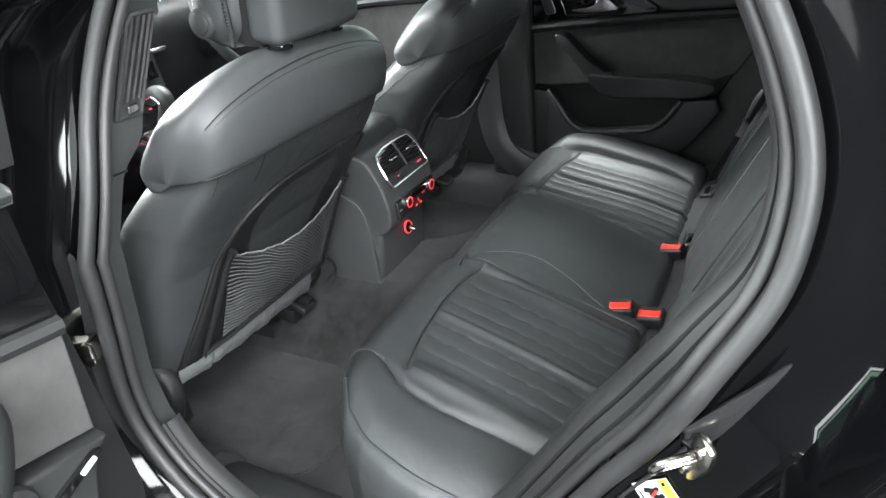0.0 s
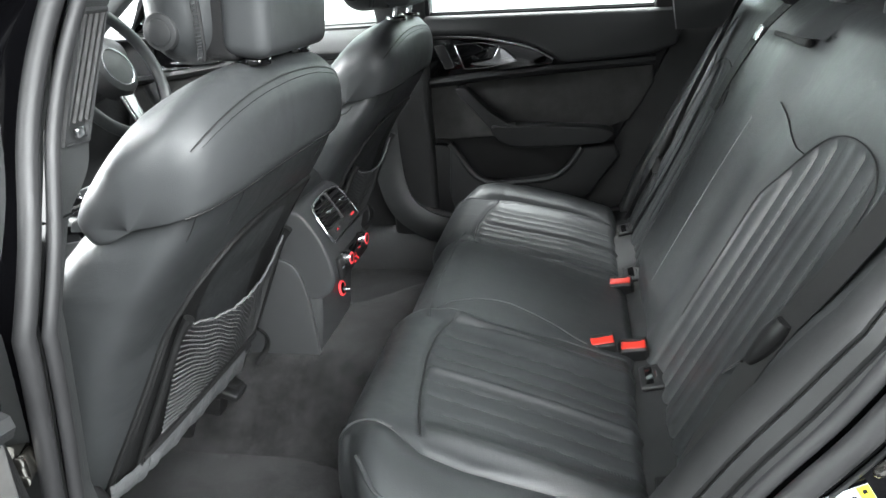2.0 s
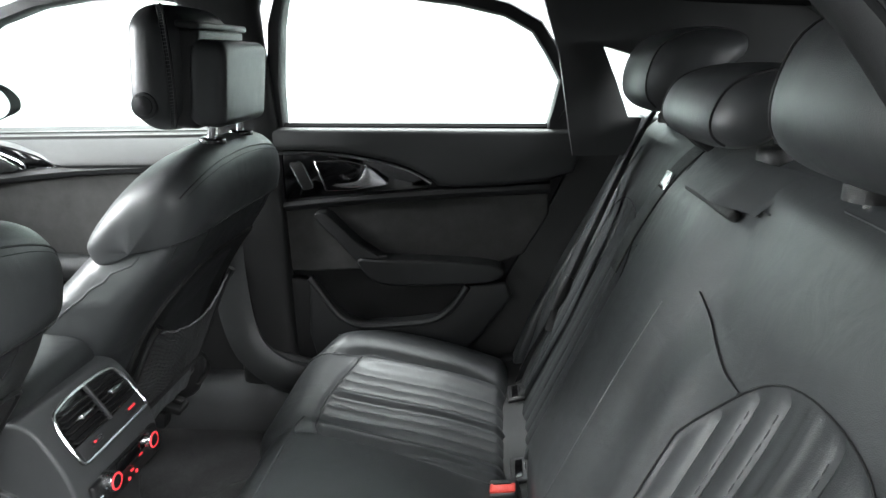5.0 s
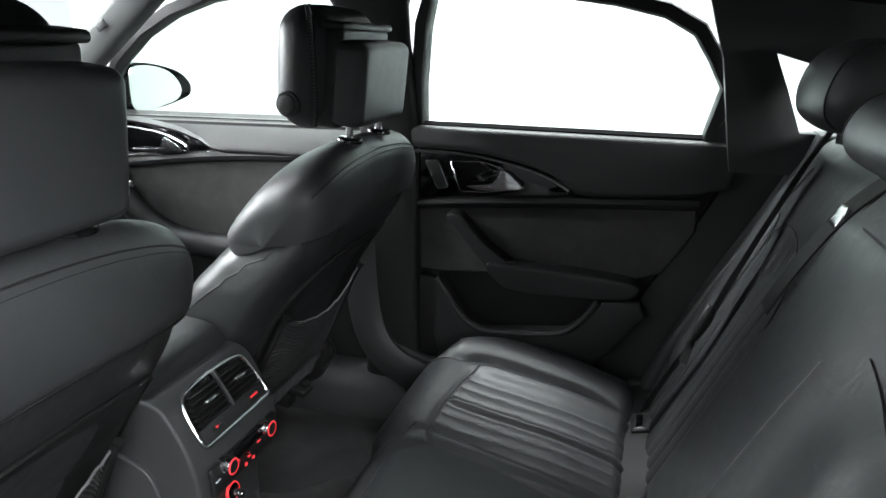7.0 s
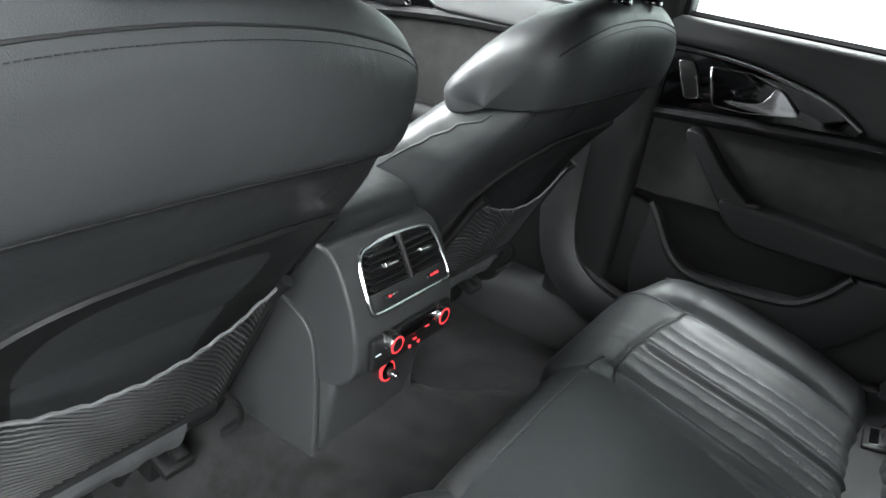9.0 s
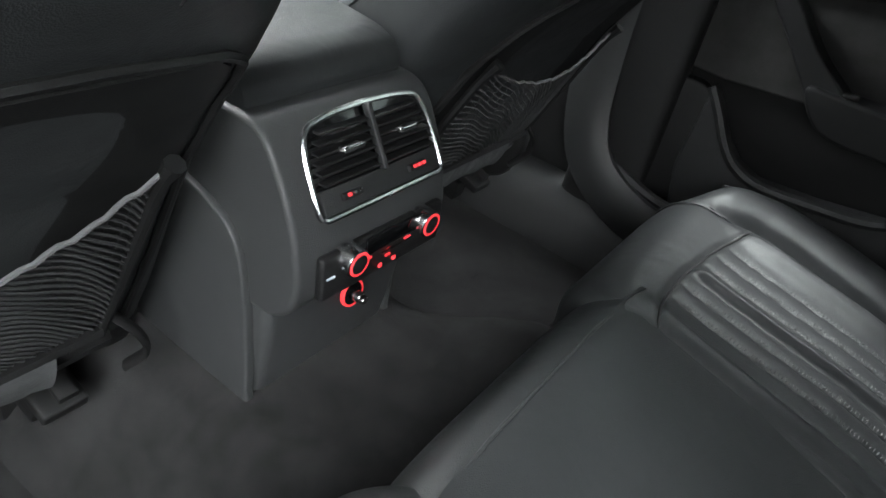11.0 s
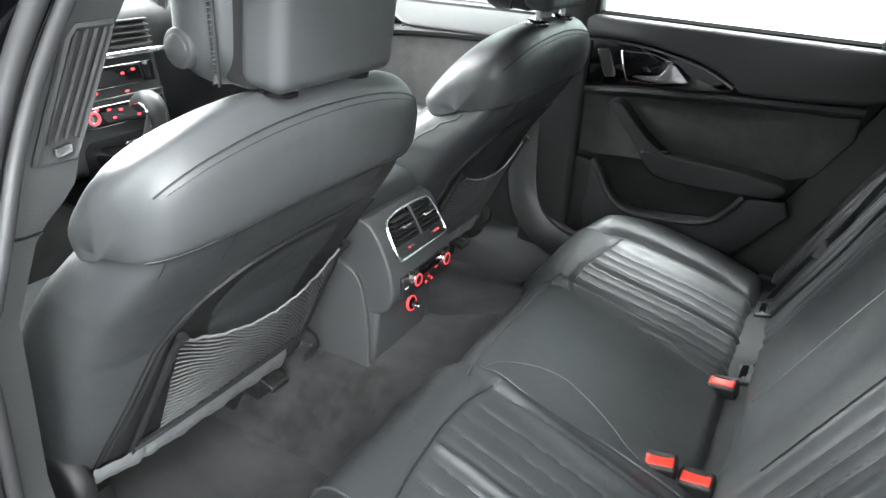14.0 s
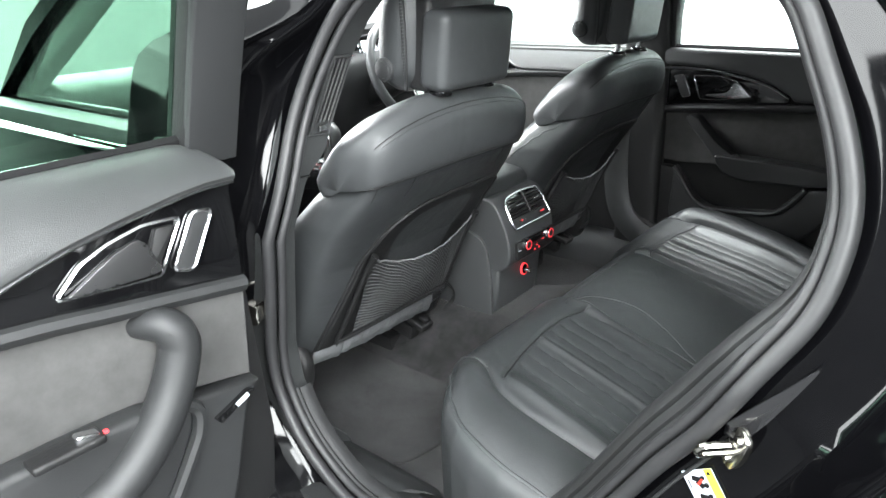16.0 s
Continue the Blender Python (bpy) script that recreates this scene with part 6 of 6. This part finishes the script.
wheel = thing("steering_wheel", (-0.80, 0.38, 1.1), "black leather steering wheel with silver lower spoke", "steering wheel")
WM = pose(-0.755, 0.385, 1.135, 0, 66, 0)
part("rim", tube([WM @ Vector((0.182 * math.cos(a), 0.182 * math.sin(a), 0)) for a in (2 * math.pi * k / 48 for k in range(48))], 0.0165, 12, True), LEATHER, wheel)
hub = part("airbag_cover", disc(WM @ Vector((0, 0, 0)), WM.to_3x3() @ Vector((0, 0, 1)), 0.074, 0.05, 36, 0.022), SOFT, wheel)
part("hub_ring", tube([WM @ Vector((0.05 * math.cos(a), 0.05 * math.sin(a), 0.025)) for a in (2 * math.pi * k / 24 for k in range(24))], 0.002, 6, True), CHROME, hub)
for a in (0, 90, 180):
    part("spoke", soft_box((0.15, 0.045 if a != 0 else 0.05, 0.018), 0.007, 3, WM @ pose(0, 0, 0, 0, 0, a if a != 0 else 0) @ pose(0.105 if a != 90 else 0.0, 0.0, -0.005)), CHROME if a == 0 else SOFT, wheel)
part("column", tube([WM @ Vector((0, 0, -0.02)), WM @ Vector((0, 0, -0.25))], 0.05, 12), PLASTIC, wheel)
cluster = thing("instrument_cluster", (-1.0, 0.385, 1.12), "instrument cluster with white dials and red needles under a hood", "instrument cluster")
part("hood", tube(curve([(-0.94, 0.19, 1.14), (-0.94, 0.22, 1.245), (-0.94, 0.385, 1.275), (-0.94, 0.55, 1.245), (-0.94, 0.58, 1.14)], 24), 0.022, 8), SOFT, cluster)
part("cluster_face", soft_box((0.02, 0.36, 0.14), 0.008, 3, pose(-0.965, 0.385, 1.185, 0, -15)), PIANO, cluster)
for dy in (-0.10, 0.10):
    c = Vector((-0.948, 0.385 + dy, 1.19))
    part("dial_ring", disc(c, (1, 0, 0.25), 0.062, 0.012, 36, 0.003, 0.056), CHROME, cluster, "bright dial ring")
    marks = [soft_box((0.002, 0.004, 0.009), 0.0005, 1, pose(c.x + 0.004, c.y + 0.045 * math.cos(a), c.z + 0.045 * math.sin(a))) for a in (math.pi * (-0.2 + 1.4 * k / 10) for k in range(11))]
    part("dial_marks", join(*marks), GLOW_WHITE, cluster, "white lit dial marks")
    part("needle", tube([c + Vector((0.006, 0, 0)), c + Vector((0.006, -0.03, -0.028))], 0.003, 5), GLOW_RED, cluster, "red needle")
part("info_screen", soft_box((0.004, 0.07, 0.09), 0.002, 2, pose(-0.95, 0.385, 1.19, 0, -15)), GLOW_WHITE, cluster, "lit information display")

for s in (-1, 1):
    x_end = 0.60 if s > 0 else -0.08
    part("sill", prism([(s * 0.58, 0.40), (s * 0.60, 0.475), (s * 0.625, 0.53), (s * 0.655, 0.565), (s * 0.70, 0.575), (s * 0.76, 0.56), (s * 0.76, 0.40)], -1.3, x_end, "x", 0.006), SOFT, shell, "grey plastic door sill trim")
part("sill", prism([(-0.58, 0.40), (-0.60, 0.475), (-0.625, 0.515), (-0.655, 0.535), (-0.70, 0.54), (-0.80, 0.535), (-0.80, 0.40)], -0.08, 0.55, "x", 0.006), SOFT, shell, "grey plastic door sill trim")
part("underfloor", prism([(-1.4, -0.74), (1.8, -0.74), (1.8, 0.74), (-1.4, 0.74)], 0.36, 0.40, "z"), PLASTIC, shell)
part("firewall", prism([(-0.74, 0.40), (0.74, 0.40), (0.74, 1.12), (-0.74, 1.12)], -1.42, -1.36, "x"), PLASTIC, shell)

part("body_side", prism([(0.30, 0.36), (0.44, 0.62), (0.57, 0.86), (0.65, 1.0), (0.70, 1.1), (0.70, 1.19), (1.80, 1.19), (1.80, 0.36)], 0.705, 0.78, "y", 0.01), PLASTIC, shell)
part("body_side", prism([(0.60, 0.36), (0.66, 0.62), (0.76, 0.86), (0.83, 1.0), (0.88, 1.1), (0.88, 1.19), (1.80, 1.19), (1.80, 0.36)], -0.745, -0.70, "y", 0.01), PLASTIC, shell)
# check strap and hinge between the open door and the pillar
hinge = thing("check_strap", (-0.11, -0.80, 0.88), "plated steel check strap and hinge between pillar and open door", "check strap")
part("bracket", soft_box((0.05, 0.03, 0.035), 0.006, 3, pose(-0.105, -0.795, 0.885, 0, 0, 20)), STEEL, hinge)
part("strap", ribbon(curve([(-0.10, -0.79, 0.885), (-0.12, -0.83, 0.882), (-0.13, -0.87, 0.878)], 8), 0.022, 0.006, (0, 0, 1)), STEEL, hinge)
part("bolt", join(disc((-0.085, -0.80, 0.895), (0.6, -0.8, 0), 0.008, 0.01, 12, 0.002), disc((-0.085, -0.80, 0.873), (0.6, -0.8, 0), 0.008, 0.01, 12, 0.002)), STEEL, hinge)

line = curve([(-0.105, 0.668, 1.0), (-0.105, 0.668, 0.86), (-0.098, 0.664, 0.74), (-0.06, 0.655, 0.65), (0.03, 0.645, 0.595), (0.16, 0.64, 0.575), (0.40, 0.64, 0.57), (0.60, 0.64, 0.60)], 50)
part("sill_curve", tube(line, 0.045, 10, flat=0.4, up=(0, 1, 0)), SOFT_PALE, shell, "grey trim from centre pillar to sill")
part("far_seal", tube([p + Vector((0.045 * smoothstep(0.60, 0.75, p.z), 0.018, 0.045 * (1 - smoothstep(0.58, 0.75, p.z)))) for p in line], 0.012, 8), RUBBER, shell, "rubber seal of the closed door")
